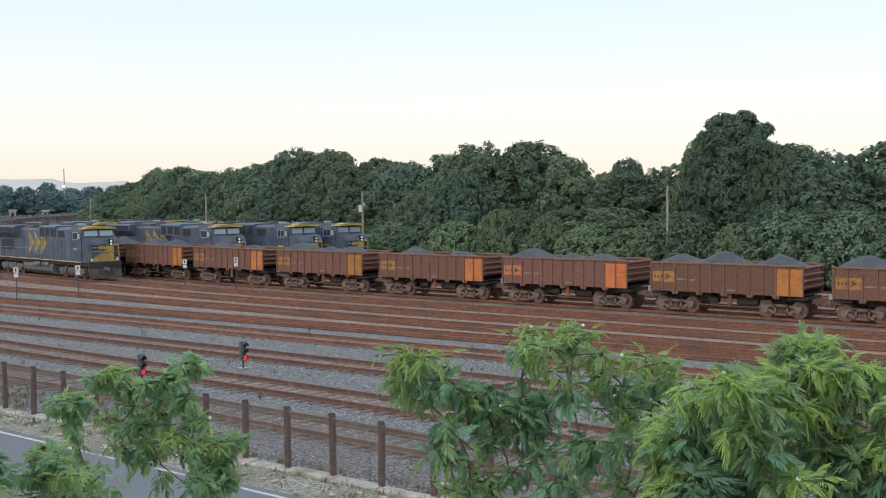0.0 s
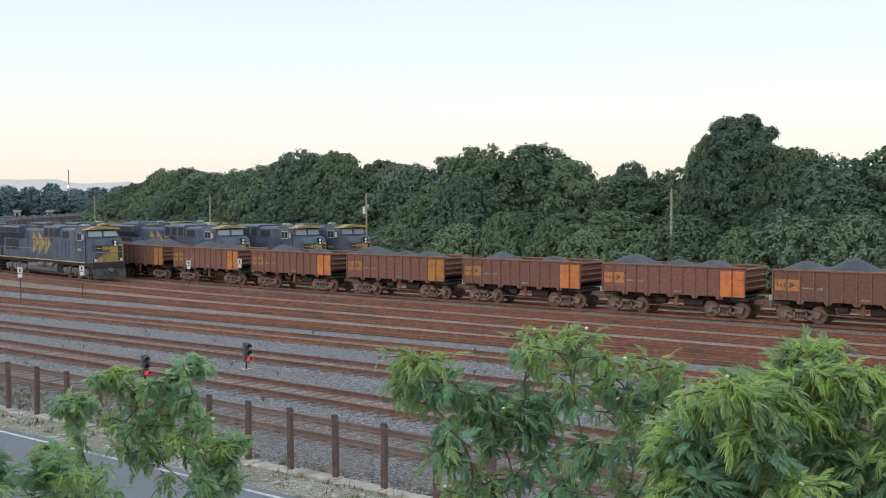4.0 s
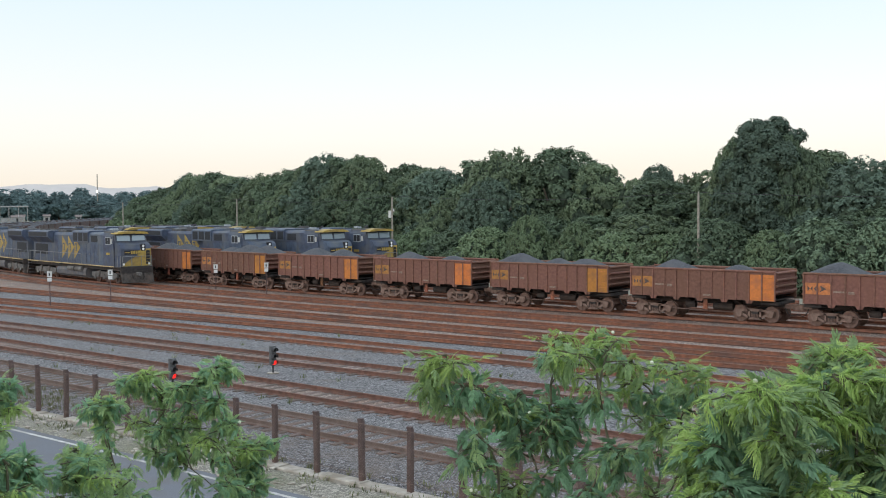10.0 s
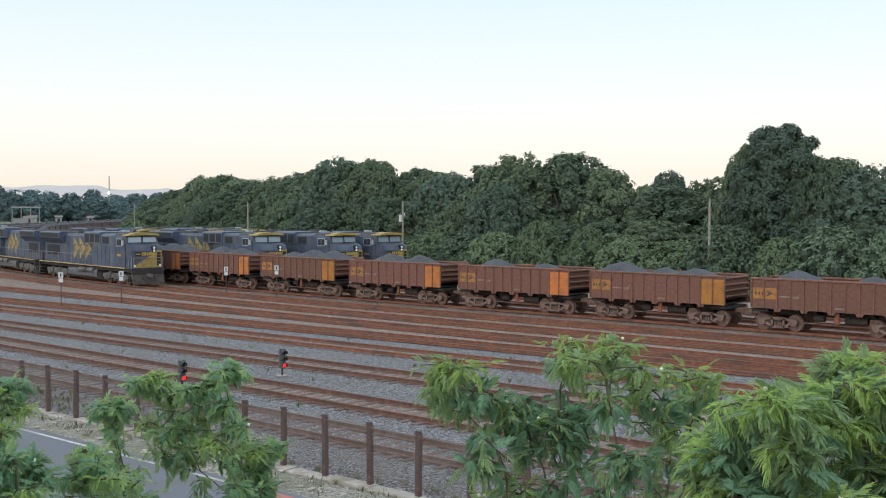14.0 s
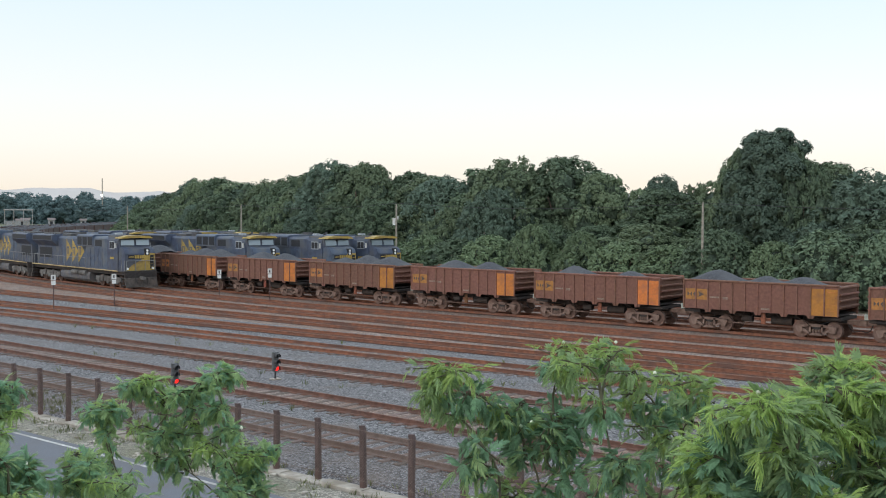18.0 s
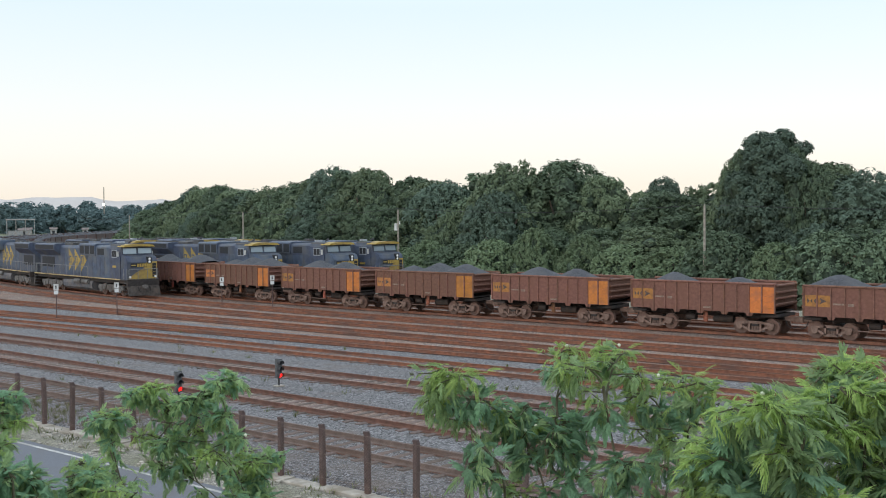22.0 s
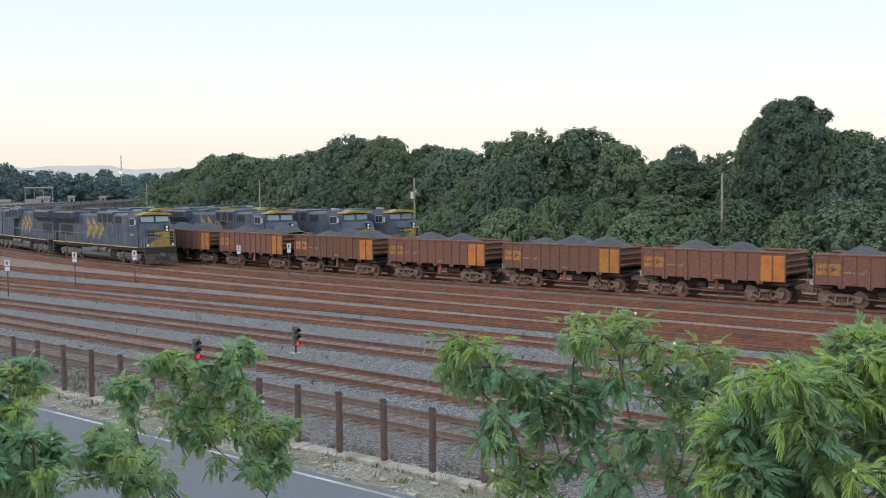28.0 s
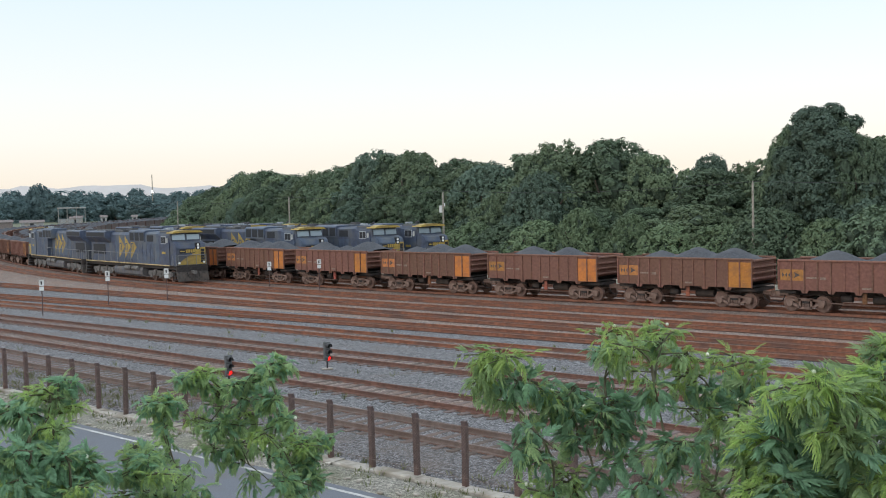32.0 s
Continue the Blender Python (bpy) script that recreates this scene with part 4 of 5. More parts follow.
KINDS = [
    tree_kind(1, 10.0, 10, 22, 900, 0.225, M_WOOD_LEAF, "dense dark green broadleaf tree in the woods"),
    tree_kind(2, 9.0, 10, 20, 850, 0.225, M_OLIVE_LEAF, "dense olive green broadleaf tree in the woods"),
    tree_kind(3, 11.0, 10, 24, 950, 0.225, M_BLUE_LEAF, "dark bluish green tree with a rounded crown"),
    tree_kind(4, 8.5, 10, 19, 800, 0.225, M_WOOD_LEAF, "dark green tree with an uneven crown", low=0.2),
    tree_kind(5, 12.0, 10, 26, 1000, 0.225, M_OLIVE_LEAF, "broad green tree with many leafy clumps"),
    tree_kind(8, 8.6, 14.3, 34, 2100, 0.22, M_BLUE_LEAF, "tall dark tree standing above the woods", low=0.3),
]
SHRUBS = [
    tree_kind(11, 8.0, 5, 16, 420, 0.215, M_BUSH_LEAF, "light green leafy bush before the woods", "bush", 0.05),
    tree_kind(12, 9.0, 5, 18, 460, 0.215, M_BUSH_LEAF, "rounded olive green bush before the woods", "bush", 0.05),
    tree_kind(13, 7.0, 5, 14, 380, 0.215, M_WOOD_LEAF, "dark green leafy bush before the woods", "bush", 0.05),
]
# running length along the yard and height of the wood's skyline
SKYLINE = ((-185, 4.5), (-168, 6.3), (-156, 8.2), (-149, 9.7), (-141, 11.8), (-130, 11.9), (-120, 11.5), (-107, 11.0), (-103, 12.2), (-99, 13.1), (-92, 13.1), (-86, 12.3), (-81, 11.3), (-78, 11.3), (-76, 10.5), (-71, 11.4), (-67, 12.7), (-64, 13.3), (-58, 12.5), (-55, 10.8), (-53, 8.9), (-51, 8.7), (-46, 9.3), (-42, 10.4), (-33, 11.2), (-30, 11.3), (-27, 10.0), (-25.5, 11.5), (-10, 12.0))


def skyline(x):
    for (a, p), (b, q) in zip(SKYLINE, SKYLINE[1:]):
        if x <= b:
            return p + (q - p) * (x - a) / (b - a)
    return SKYLINE[-1][1]


used = set()


def plant(kind, y0, x, wide, high, turn):
    """A tree of that kind, scaled to a width and height, on the ground."""
    px, py, _ = along(y0, x)
    base = {k.name: (w, h) for k, w, h in zip(KINDS + SHRUBS, (10, 9, 11, 8.5, 12, 8.6, 8, 9, 7), (10,) * 5 + (14.3,) + (5,) * 3)}[kind.name]
    t = kind if kind.name not in used else copy_thing(kind, Matrix())
    used.add(kind.name)
    t.matrix_basis = Matrix.LocRotScale((px, py, -0.3), Euler((0, 0, turn)), (wide / base[0], wide / base[0], high / base[1]))
    return t


rnd_wood = random.Random(5)
x = -172.0
i = 0
while x < -12:
    h = skyline(x)
    plant(KINDS[i % 5], 91 + rnd_wood.uniform(-1.5, 3), x, rnd_wood.uniform(10.0, 14.0) * min(1, h / 9) * (0.72 if -57 < x < -48 else 1), h * rnd_wood.uniform(0.97, 1.03), rnd_wood.uniform(0, 6.3))
    x += rnd_wood.uniform(3.6, 5.2)
    i += 1
x = -158.0
while x < -14:
    h = skyline(x)
    wide = rnd_wood.uniform(7.0, 10.5)
    plant(KINDS[(i * 3 + 1) % 5], 85.5 + rnd_wood.uniform(-0.8, 1.5), x, wide * min(1, h / 8), min(h * 0.9, rnd_wood.uniform(6.2, 8.6) * (1.12 if x < -62 else 0.82)), rnd_wood.uniform(0, 6.3))
    x += rnd_wood.uniform(4.6, 7.0)
    i += 1
x = -150.0
while x < -16:
    high = rnd_wood.uniform(4.2, 6.0) * (1.0 if x > -60 else 0.88)
    plant(SHRUBS[2 if x > -31 else 0 if -54 < x < -40 else i % 3], 81.5 + rnd_wood.uniform(-0.8, 1.0), x, rnd_wood.uniform(6.2, 9.2), high, rnd_wood.uniform(0, 6.3))
    x += rnd_wood.uniform(3.8, 5.4)
    i += 1
# the tall tree that stands over the rest, and its neighbours
plant(KINDS[5], 89.0, -37.0, 8.4, 14.3, 2.2)
plant(KINDS[2], 180.0, -97.8, 11.6, 14.4, 1.0)
plant(KINDS[0], 88.8, -34.7, 5.0, 12.7, 4.1)
plant(KINDS[3], 89.6, -39.7, 5.4, 12.9, 1.7)
plant(KINDS[4], 92.0, -45.6, 6.0, 9.9, 3.0)
plant(KINDS[1], 92.0, -51.2, 6.0, 9.4, 5.0)
plant(KINDS[0], 88.5, -33.2, 6.6, 11.4, 2.0)
plant(KINDS[1], 89.5, -40.3, 5.6, 12.1, 0.6)


# ---- feathery trees near the camera ----
M_OLD = leaf_material("old_feather_leaf", (0.225, 0.385, 0.24), 0.2, 0.10, grain=60, through_part=0.5)
M_MID = leaf_material("green_feather_leaf", (0.29, 0.41, 0.20), 0.2, 0.10, grain=60, through_part=0.5)
M_YOUNG = leaf_material("young_feather_leaf", (0.33, 0.455, 0.15), 0.2, 0.10, grain=60, through_part=0.5)
M_TWIG = material("green_twig", (0.095, 0.09, 0.055), 0.85, grain=20, spread=0.3, bump=0.2)
M_FLOWER = material("cream_flower", (0.72, 0.74, 0.62), 0.9, grain=60, spread=0.1, bump=0.5)


def feather_leaf(seed, mat, long, pairs, curl, broad, reach=0.62):
    """A twice-feathered leaf: narrow pinnae hang in pairs from an arching stalk."""
    rnd = random.Random(seed)
    s = Shape()
    sway = rnd.uniform(-0.3, 0.3)
    def stalk(t):
        return Vector((long * t * (1 - 0.25 * curl * t), long * sway * t * t, long * (0.22 * t - 0.55 * curl * t * t)))
    pts = [stalk(i / 3) for i in range(4)]
    for p, q in zip(pts, pts[1:]):
        w = Vector((0, 0.0016, 0))
        s.add([p - w, p + w, q + w, q - w], [(0, 1, 2, 3)])
    for i in range(pairs):
        t = 0.22 + 0.78 * i / (pairs - 1)
        o = stalk(t)
        size = long * reach * (0.72 + 0.4 * math.sin(math.pi * min(1, 0.1 + 0.8 * t)))
        for side in (-1, 1):
            mine = size * rnd.uniform(0.75, 1.12)
            spread = radians(72 - 48 * t + rnd.uniform(-10, 10))
            d = Vector((math.cos(spread), side * math.sin(spread), rnd.uniform(-0.1, 0.1) - 0.35 * curl * t)).normalized()
            n = Vector((rnd.uniform(-0.2, 0.2), -side * rnd.uniform(0.0, 0.4), 1))
            across = d.cross(n).normalized()
            bend = Vector((mine * rnd.uniform(0.0, 0.15), -side * mine * rnd.uniform(0.05, 0.25), -mine * curl * rnd.uniform(0.3, 0.5)))
            at = len(s.v)
            for u, f in ((0.03, 0.55), (0.5, 1.0), (1.0, 0.4)):
                c = o + d * mine * u + bend * u * u
                tip = across * (mine * broad * f * rnd.uniform(0.9, 1.1))
                s.v += [tuple(c - tip), tuple(c + tip)]
            s.f += [(at, at + 1, at + 3, at + 2), (at + 2, at + 3, at + 5, at + 4)]
    return s.mesh("leaf", mat)


OLD = [feather_leaf(i, M_OLD, 0.115, 8, 0.9 + 0.2 * i, 0.15, 0.40) for i in range(5)]
MID = [feather_leaf(10 + i, M_MID, 0.11, 8, 1.0 + 0.2 * i, 0.115, 0.44) for i in range(5)]
YOUNG = [feather_leaf(20 + i, M_YOUNG, 0.085, 8, 0.9 + 0.4 * i, 0.085, 0.40) for i in range(4)]
FLOWER = bpy.data.meshes.new("flower")
FLOWER.from_pydata([tuple(v * 0.011) for v in ICO_V], [], ICO_F)
FLOWER.materials.append(M_FLOWER)


def feather_tree(seed, base, forks, tips, label, singles=240, size=1.0, young=0.5, old=0.6, shoots=5, per=9, spread=0.13, stem=1.0, flowers=7):
    """A slender tree: every tip is the end of a limb, whose outer part and side shoots carry drooping leaves, young ones at the ends."""
    rnd = random.Random(seed)
    t = thing("feathery_tree", label, "tree", "trees beside the road")
    forks = [Vector(f) for f in forks]
    trunk = Shape()
    foot = Vector(base)
    for f in forks:
        pts = [foot.lerp(f, k / 6) + Vector((rnd.uniform(-0.03, 0.03), rnd.uniform(-0.03, 0.03), 0)) * (0 < k < 6) for k in range(7)]
        for k in range(6):
            trunk.tube(pts[k], pts[k + 1], (0.045 - 0.004 * k) * stem, (0.041 - 0.004 * k) * stem, 8)
    part("trunk", trunk, M_BARK, t)
    twigs = []
    nodes = [f for f in forks]
    order = sorted((Vector(p) for p in tips), key=lambda p: min((f - p).length for f in forks))
    high = max(p.z for p in order)
    for tip in order:
        # a limb leaves the trunk, or a thicker limb below it
        fork = min((f for f in nodes if f.z < tip.z - 0.06), key=lambda f: (f - tip).xy.length * 1.3 + abs(f.z - tip.z) + (3 if tip.z - f.z < 0.7 * (f - tip).xy.length else 0), default=forks[0])
        bow = Vector((rnd.uniform(-0.07, 0.07), rnd.uniform(-0.07, 0.07), 0.04))
        way = [fork.lerp(tip, k / 7) + bow * math.sin(math.pi * k / 7) for k in range(8)]
        limb = Shape()
        for k in range(7):
            limb.tube(way[k], way[k + 1], (0.008 - 0.0008 * k) * stem, (0.0072 - 0.0008 * k) * stem, 6)
        nodes += way[2:6]
        part("branch", limb, M_TWIG, t)
        rise = (way[7] - way[5]).normalized()
        fresh_tip = rnd.random() < young * (0.55 + 0.6 * max(0.0, 1 - (high - tip.z) / 0.7))
        twigs.append((way[7] - rise * min(0.26, (way[7] - way[3]).length), way[7], 1.8, tip.z if fresh_tip else None))
        for k in range(shoots):
            o = way[7].lerp(way[2], rnd.random() ** 1.3) if (way[7] - way[2]).length < 0.55 else way[7] - rise * rnd.uniform(0.0, 0.55)
            d = (rise * 0.5 + Vector((rnd.gauss(0, 0.7), rnd.gauss(0, 0.7), rnd.gauss(0.0, 0.4)))).normalized()
            e = o + d * rnd.uniform(0.5, 1.2) * spread
            e.z = min(e.z, tip.z - 0.02)
            twigs.append((o, e, 1.0, tip.z if fresh_tip else None))
    sprays = Shape()
    for o, e, _, _ in twigs:
        sprays.tube(o, e, 0.005, 0.0025, 5)
    tagged(part("twig_growth", sprays, M_TWIG, t, "thin green twigs"), kind="stuff")
    put = []
    for o, e, share, crest in twigs:
        d = (e - o).normalized()
        side = d.orthogonal().normalized()
        count = int(per * share)
        turn0 = rnd.uniform(0, 6.3)
        for k in range(count):
            u = 1.0 - 0.92 * k / count
            p = o.lerp(e, u) + Vector((rnd.gauss(0, 0.008), rnd.gauss(0, 0.008), rnd.gauss(0, 0.008)))
            out = Matrix.Rotation(turn0 + k * 2.4 + rnd.uniform(-0.4, 0.4), 3, d) @ side
            # young leaves crown a growing shoot, older ones hang below them
            below = 1.0 if crest is None else crest - p.z + rnd.gauss(0, 0.02)
            fresh = below < 0.042
            x = (d * (0.8 if fresh else 0.25) + out * 0.9 + Vector((0, 0, 0.35 if fresh else 0.12 - 0.4 * rnd.random()))).normalized()
            z = (Vector((0, 0, 1)) + Vector((rnd.gauss(0, 0.3), rnd.gauss(0, 0.3), 0))).normalized()
            y = z.cross(x).normalized()
            m = Matrix.Translation(p) @ Matrix((x, y, x.cross(y))).transposed().to_4x4() @ Matrix.Scale(size * rnd.uniform(0.7, 1.2), 4)
            put.append((rnd.choice(YOUNG if fresh else MID if below < 0.10 or rnd.random() > old else OLD), m))
    rnd.shuffle(put)
    for mesh, m in put[:singles]:
        part("leaf", mesh, M_OLD, t, at=m)
    for tone in (OLD, MID, YOUNG):
        verts, faces, base_i = [], [], 0
        for mesh in tone:
            co = np.array([v.co for v in mesh.vertices])
            fa = np.array([f.vertices for f in mesh.polygons])
            for m in [m for k, m in put[singles:] if k == mesh]:
                mm = np.array(m)
                verts.append(co @ mm[:3, :3].T + mm[:3, 3])
                faces.append(fa + base_i)
                base_i += len(co)
        if verts:
            me = bpy.data.meshes.new("foliage")
            me.from_pydata(np.vstack(verts).tolist(), [], np.vstack(faces).tolist())
            me.materials.append(tone[0].materials[0])
            tagged(part("foliage", me, M_OLD, t, "mass of feathery leaves"), kind="stuff")
    for k in range(flowers):
        o, e, _, _ = rnd.choice(twigs)
        part("flower", FLOWER, M_FLOWER, t, "round cream flower head", Matrix.Translation(e + Vector((0, 0, 0.02))))
    return t


LEFT_SPRAY = ((-3.77, 4.49, 5.93), (-3.65, 4.55, 5.92), (-3.86, 4.57, 5.81), (-3.69, 4.7, 5.78), (-3.91, 4.79, 5.66), (-3.62, 4.82, 5.69), (-3.59, 5.06, 5.67), (-3.63, 4.94, 5.57), (-3.54, 5.13, 5.6), (-3.33, 4.99, 5.59), (-3.47, 4.45, 5.59), (-3.56, 4.96, 5.44), (-3.39, 5.22, 5.62), (-3.31, 5.2, 5.54), (-3.5, 4.71, 5.29), (-3.43, 4.86, 5.22), (-3.43, 4.42, 5.25))
MAIN_CROWN = ((-3.37, 5.19, 6.01), (-3.14, 5.12, 6.03), (-2.9, 5.03, 6.05), (-3.11, 4.71, 6.01), (-3.02, 5.4, 5.88), (-3.34, 5.32, 5.88), (-2.92, 4.83, 5.88), (-3.06, 5.31, 5.78), (-2.73, 5.21, 5.93), (-2.52, 5.1, 5.91), (-2.45, 5.23, 5.79), (-2.85, 5.38, 5.69), (-2.99, 5.37, 5.58), (-2.77, 4.8, 5.52), (-3.17, 5.0, 5.38), (-2.89, 4.67, 5.33), (-2.87, 5.23, 5.26), (-2.65, 5.12, 5.62))
LUSH_LOW = ((-2.2, 4.56, 5.75), (-2.12, 4.68, 5.74), (-2.12, 4.3, 5.73), (-2.04, 4.71, 5.69), (-1.75, 4.36, 5.96), (-1.7, 4.18, 5.85), (-1.72, 4.56, 5.81), (-1.76, 4.15, 6.03), (-1.91, 4.21, 5.98), (-2.0, 4.25, 5.62), (-1.78, 4.5, 5.6), (-1.52, 4.26, 5.64), (-1.83, 4.04, 5.62), (-1.96, 4.62, 5.6), (-2.05, 4.14, 5.58))
LUSH_HIGH = ((-1.82, 5.17, 6.08), (-1.72, 5.15, 6.09), (-1.74, 4.74, 5.97), (-1.65, 4.84, 5.99), (-1.49, 4.94, 6.02), (-1.44, 5.04, 5.96), (-1.61, 4.93, 5.87), (-1.54, 4.89, 5.69), (-1.67, 4.89, 5.68), (-1.51, 5.18, 5.64), (-1.51, 4.82, 5.5), (-1.71, 4.77, 5.84), (-1.36, 5.1, 5.89), (-1.19, 4.8, 5.9), (-1.23, 4.79, 5.7), (-1.45, 5.17, 5.44), (-1.12, 5.0, 5.78))
SLENDER = ((-5.35, 4.29, 5.79), (-5.55, 4.33, 5.68), (-5.54, 4.15, 5.65), (-5.8, 4.08, 5.72), (-5.87, 4.0, 5.68), (-5.61, 3.7, 5.63), (-5.62, 3.6, 5.6), (-5.85, 4.23, 5.57), (-5.35, 4.27, 5.57), (-5.27, 4.29, 5.44), (-5.59, 4.64, 5.23), (-5.62, 4.08, 5.39), (-5.91, 4.09, 5.39), (-5.54, 4.22, 5.45), (-5.92, 3.83, 5.39), (-5.28, 4.16, 5.35), (-5.73, 4.07, 5.24), (-5.73, 4.32, 5.23), (-5.3, 4.48, 5.22), (-5.34, 4.67, 5.23), (-5.37, 4.51, 5.1), (-5.13, 4.17, 5.1), (-5.34, 4.6, 4.98))
SLENDER_LOW = ((-5.21, 3.22, 5.46), (-5.0, 3.17, 5.45), (-4.81, 3.07, 5.4), (-5.22, 3.45, 5.18), (-5.13, 3.14, 5.35), (-5.3, 3.14, 5.2))
ROADSIDE = ((-5.45, 2.94, 5.84), (-5.4, 2.78, 5.82), (-5.56, 2.77, 5.76), (-5.27, 2.53, 5.78), (-5.37, 2.92, 5.71), (-5.19, 2.72, 5.67), (-5.54, 2.78, 5.59), (-5.53, 2.68, 5.55), (-4.92, 2.78, 5.46), (-5.14, 2.72, 5.47), (-5.31, 2.66, 5.43), (-5.14, 2.48, 5.44), (-4.79, 2.32, 5.66), (-5.13, 2.61, 5.57), (-4.7, 2.3, 5.55), (-4.93, 2.58, 5.45), (-4.56, 2.49, 5.49), (-4.72, 2.38, 5.47), (-5.19, 2.45, 5.41), (-4.85, 2.19, 5.7), (-4.88, 2.64, 5.56), (-4.79, 2.68, 5.54), (-4.74, 2.51, 5.63), (-5.15, 2.64, 5.51), (-4.57, 2.59, 5.5), (-4.87, 2.66, 5.46), (-5.13, 2.68, 5.42))
feather_tree(1, (-2.9, 4.6, -0.3), ((-3.2, 4.75, 4.75), (-2.75, 4.85, 5.0), (-2.55, 5.2, 4.9)), LEFT_SPRAY + MAIN_CROWN, "feathery green tree with cream flower heads beside the road", size=0.9, young=0.8, old=0.75, shoots=6, per=6, spread=0.16, flowers=16)
feather_tree(2, (-1.5, 4.3, -0.3), ((-1.75, 4.3, 4.9), (-1.1, 4.7, 5.0), (-0.7, 4.8, 5.0)), LUSH_LOW + LUSH_HIGH, "lush feathery tree with bright green young leaves", size=1.0, young=0.95, old=0.85, shoots=9, per=8, spread=0.15, flowers=9)
feather_tree(3, (-5.4, 4.0, -0.3), ((-5.35, 4.15, 4.5), (-5.2, 4.3, 4.6), (-4.85, 4.55, 4.6)), SLENDER + SLENDER_LOW, "slender feathery tree with drooping leaves", size=0.62, young=0.4, old=0.4, shoots=10, per=8, spread=0.14, stem=0.6, flowers=6)
feather_tree(4, (-5.2, 2.6, -0.3), ((-5.2, 2.65, 4.8),), ROADSIDE, "feathery green tree with dense crown", singles=180, size=0.66, young=0.35, old=0.7, shoots=7, per=8, spread=0.09, flowers=3)

# ---- fence, signals, signs, poles ----
M_POST = material("brown_steel_post", (0.09, 0.06, 0.058), 0.85, grain=7, spread=0.3, stain=(0.125, 0.072, 0.06), bump=0.2, vary=0.12)
M_WIRE = material("rusty_wire", (0.16, 0.12, 0.10), 0.7, 0.3, grain=20, spread=0.3)
M_BLACK = material("black_signal_paint", (0.03, 0.031, 0.035), 0.6, grain=6, spread=0.3)
M_SIGNAL = material("grey_signal_case", (0.075, 0.08, 0.085), 0.6, grain=6, spread=0.2)
M_SIGN = material("white_sign_board", (0.62, 0.65, 0.66), 0.6, grain=6, spread=0.1, stain=(0.4, 0.38, 0.34))
M_SIGN_MARK = material("dark_sign_mark", (0.05, 0.05, 0.06), 0.7, grain=6)
M_POLE = material("grey_pole", (0.30, 0.28, 0.24), 0.9, grain=6, spread=0.25, stain=(0.2, 0.18, 0.15), bump=0.2)
M_RED = bpy.data.materials.new("red_signal_light")
M_RED.use_nodes = True
red = M_RED.node_tree.nodes["Principled BSDF"]
red.inputs["Base Color"].default_value = (0.6, 0.01, 0.01, 1)
red.inputs["Emission Color"].default_value = (1.0, 0.02, 0.015, 1)
red.inputs["Emission Strength"].default_value = 1.6

FENCE_Y = 19.55
fence = thing("fence", "chain-link fence on brown steel posts beside the tracks", "fence")
POST = Shape().soft(-0.072, 0.072, -0.07, 0.07, -0.45, 1.33, 0.018, "z").prism([(-0.072, -0.07), (0.072, -0.07), (0.05, 0.045), (-0.05, 0.045)], 1.33, 1.39, "z").mesh("post", M_POST)
post_at = [-23.55 + (1.626 if k > 0 else 1.735) * k for k in range(-19, 11)]
for x in post_at:
    part("post", POST, M_POST, fence, at=Matrix.Translation((x, FENCE_Y, 0)) @ pose(0, 0, 0, random.gauss(0, 0.5), random.gauss(0, 0.8), random.gauss(0, 2)))
x_from, x_to = post_at[0], post_at[-1]
for z in (0.0, 0.62, 1.28):
    part("strand", Shape().tube((x_from, FENCE_Y - 0.08, z), (x_to, FENCE_Y - 0.08, z), 0.006, n=5), M_WIRE, fence, "straining wire")


def wire_mesh(a, b):
    """Chain link between two places on the fence: thin wires both ways."""
    s = Shape()
    step = 0.085
    n = int((b - a + 1.5) / step)
    for i in range(n):
        for slope in (1, -1):
            x0 = a + i * step - (1.5 if slope > 0 else 0)
            z0, z1, xa, xb = -0.08, 1.28, x0, x0 + 1.36 * slope
            if slope < 0:
                xa, xb = x0, x0 - 1.36
            if max(xa, xb) > b or min(xa, xb) < a:
                continue
            w = Vector((0.0022, 0, 0.0022 * -slope))
            p, q = Vector((xa, FENCE_Y - 0.074, z0)), Vector((xb, FENCE_Y - 0.074, z1))
            s.add([p - w, p + w, q + w, q - w], [(0, 1, 2, 3)])
    return s


tagged(part("wire_netting", wire_mesh(x_from, x_to), M_WIRE, fence, "thin rusty chain-link netting"), kind="stuff")

kerb = thing("kerb", "weathered pale concrete kerb under the fence", "kerb", kind="structure")
for i in range(40):
    x = 4 - i * 1.5
    part("kerb_stone", Shape().soft(x - 1.49, x, FENCE_Y - 0.28 + random.uniform(-0.015, 0.015), FENCE_Y + 0.14, -0.5, -0.19 + random.uniform(-0.04, 0.02), 0.03), M_CONCRETE, kerb)


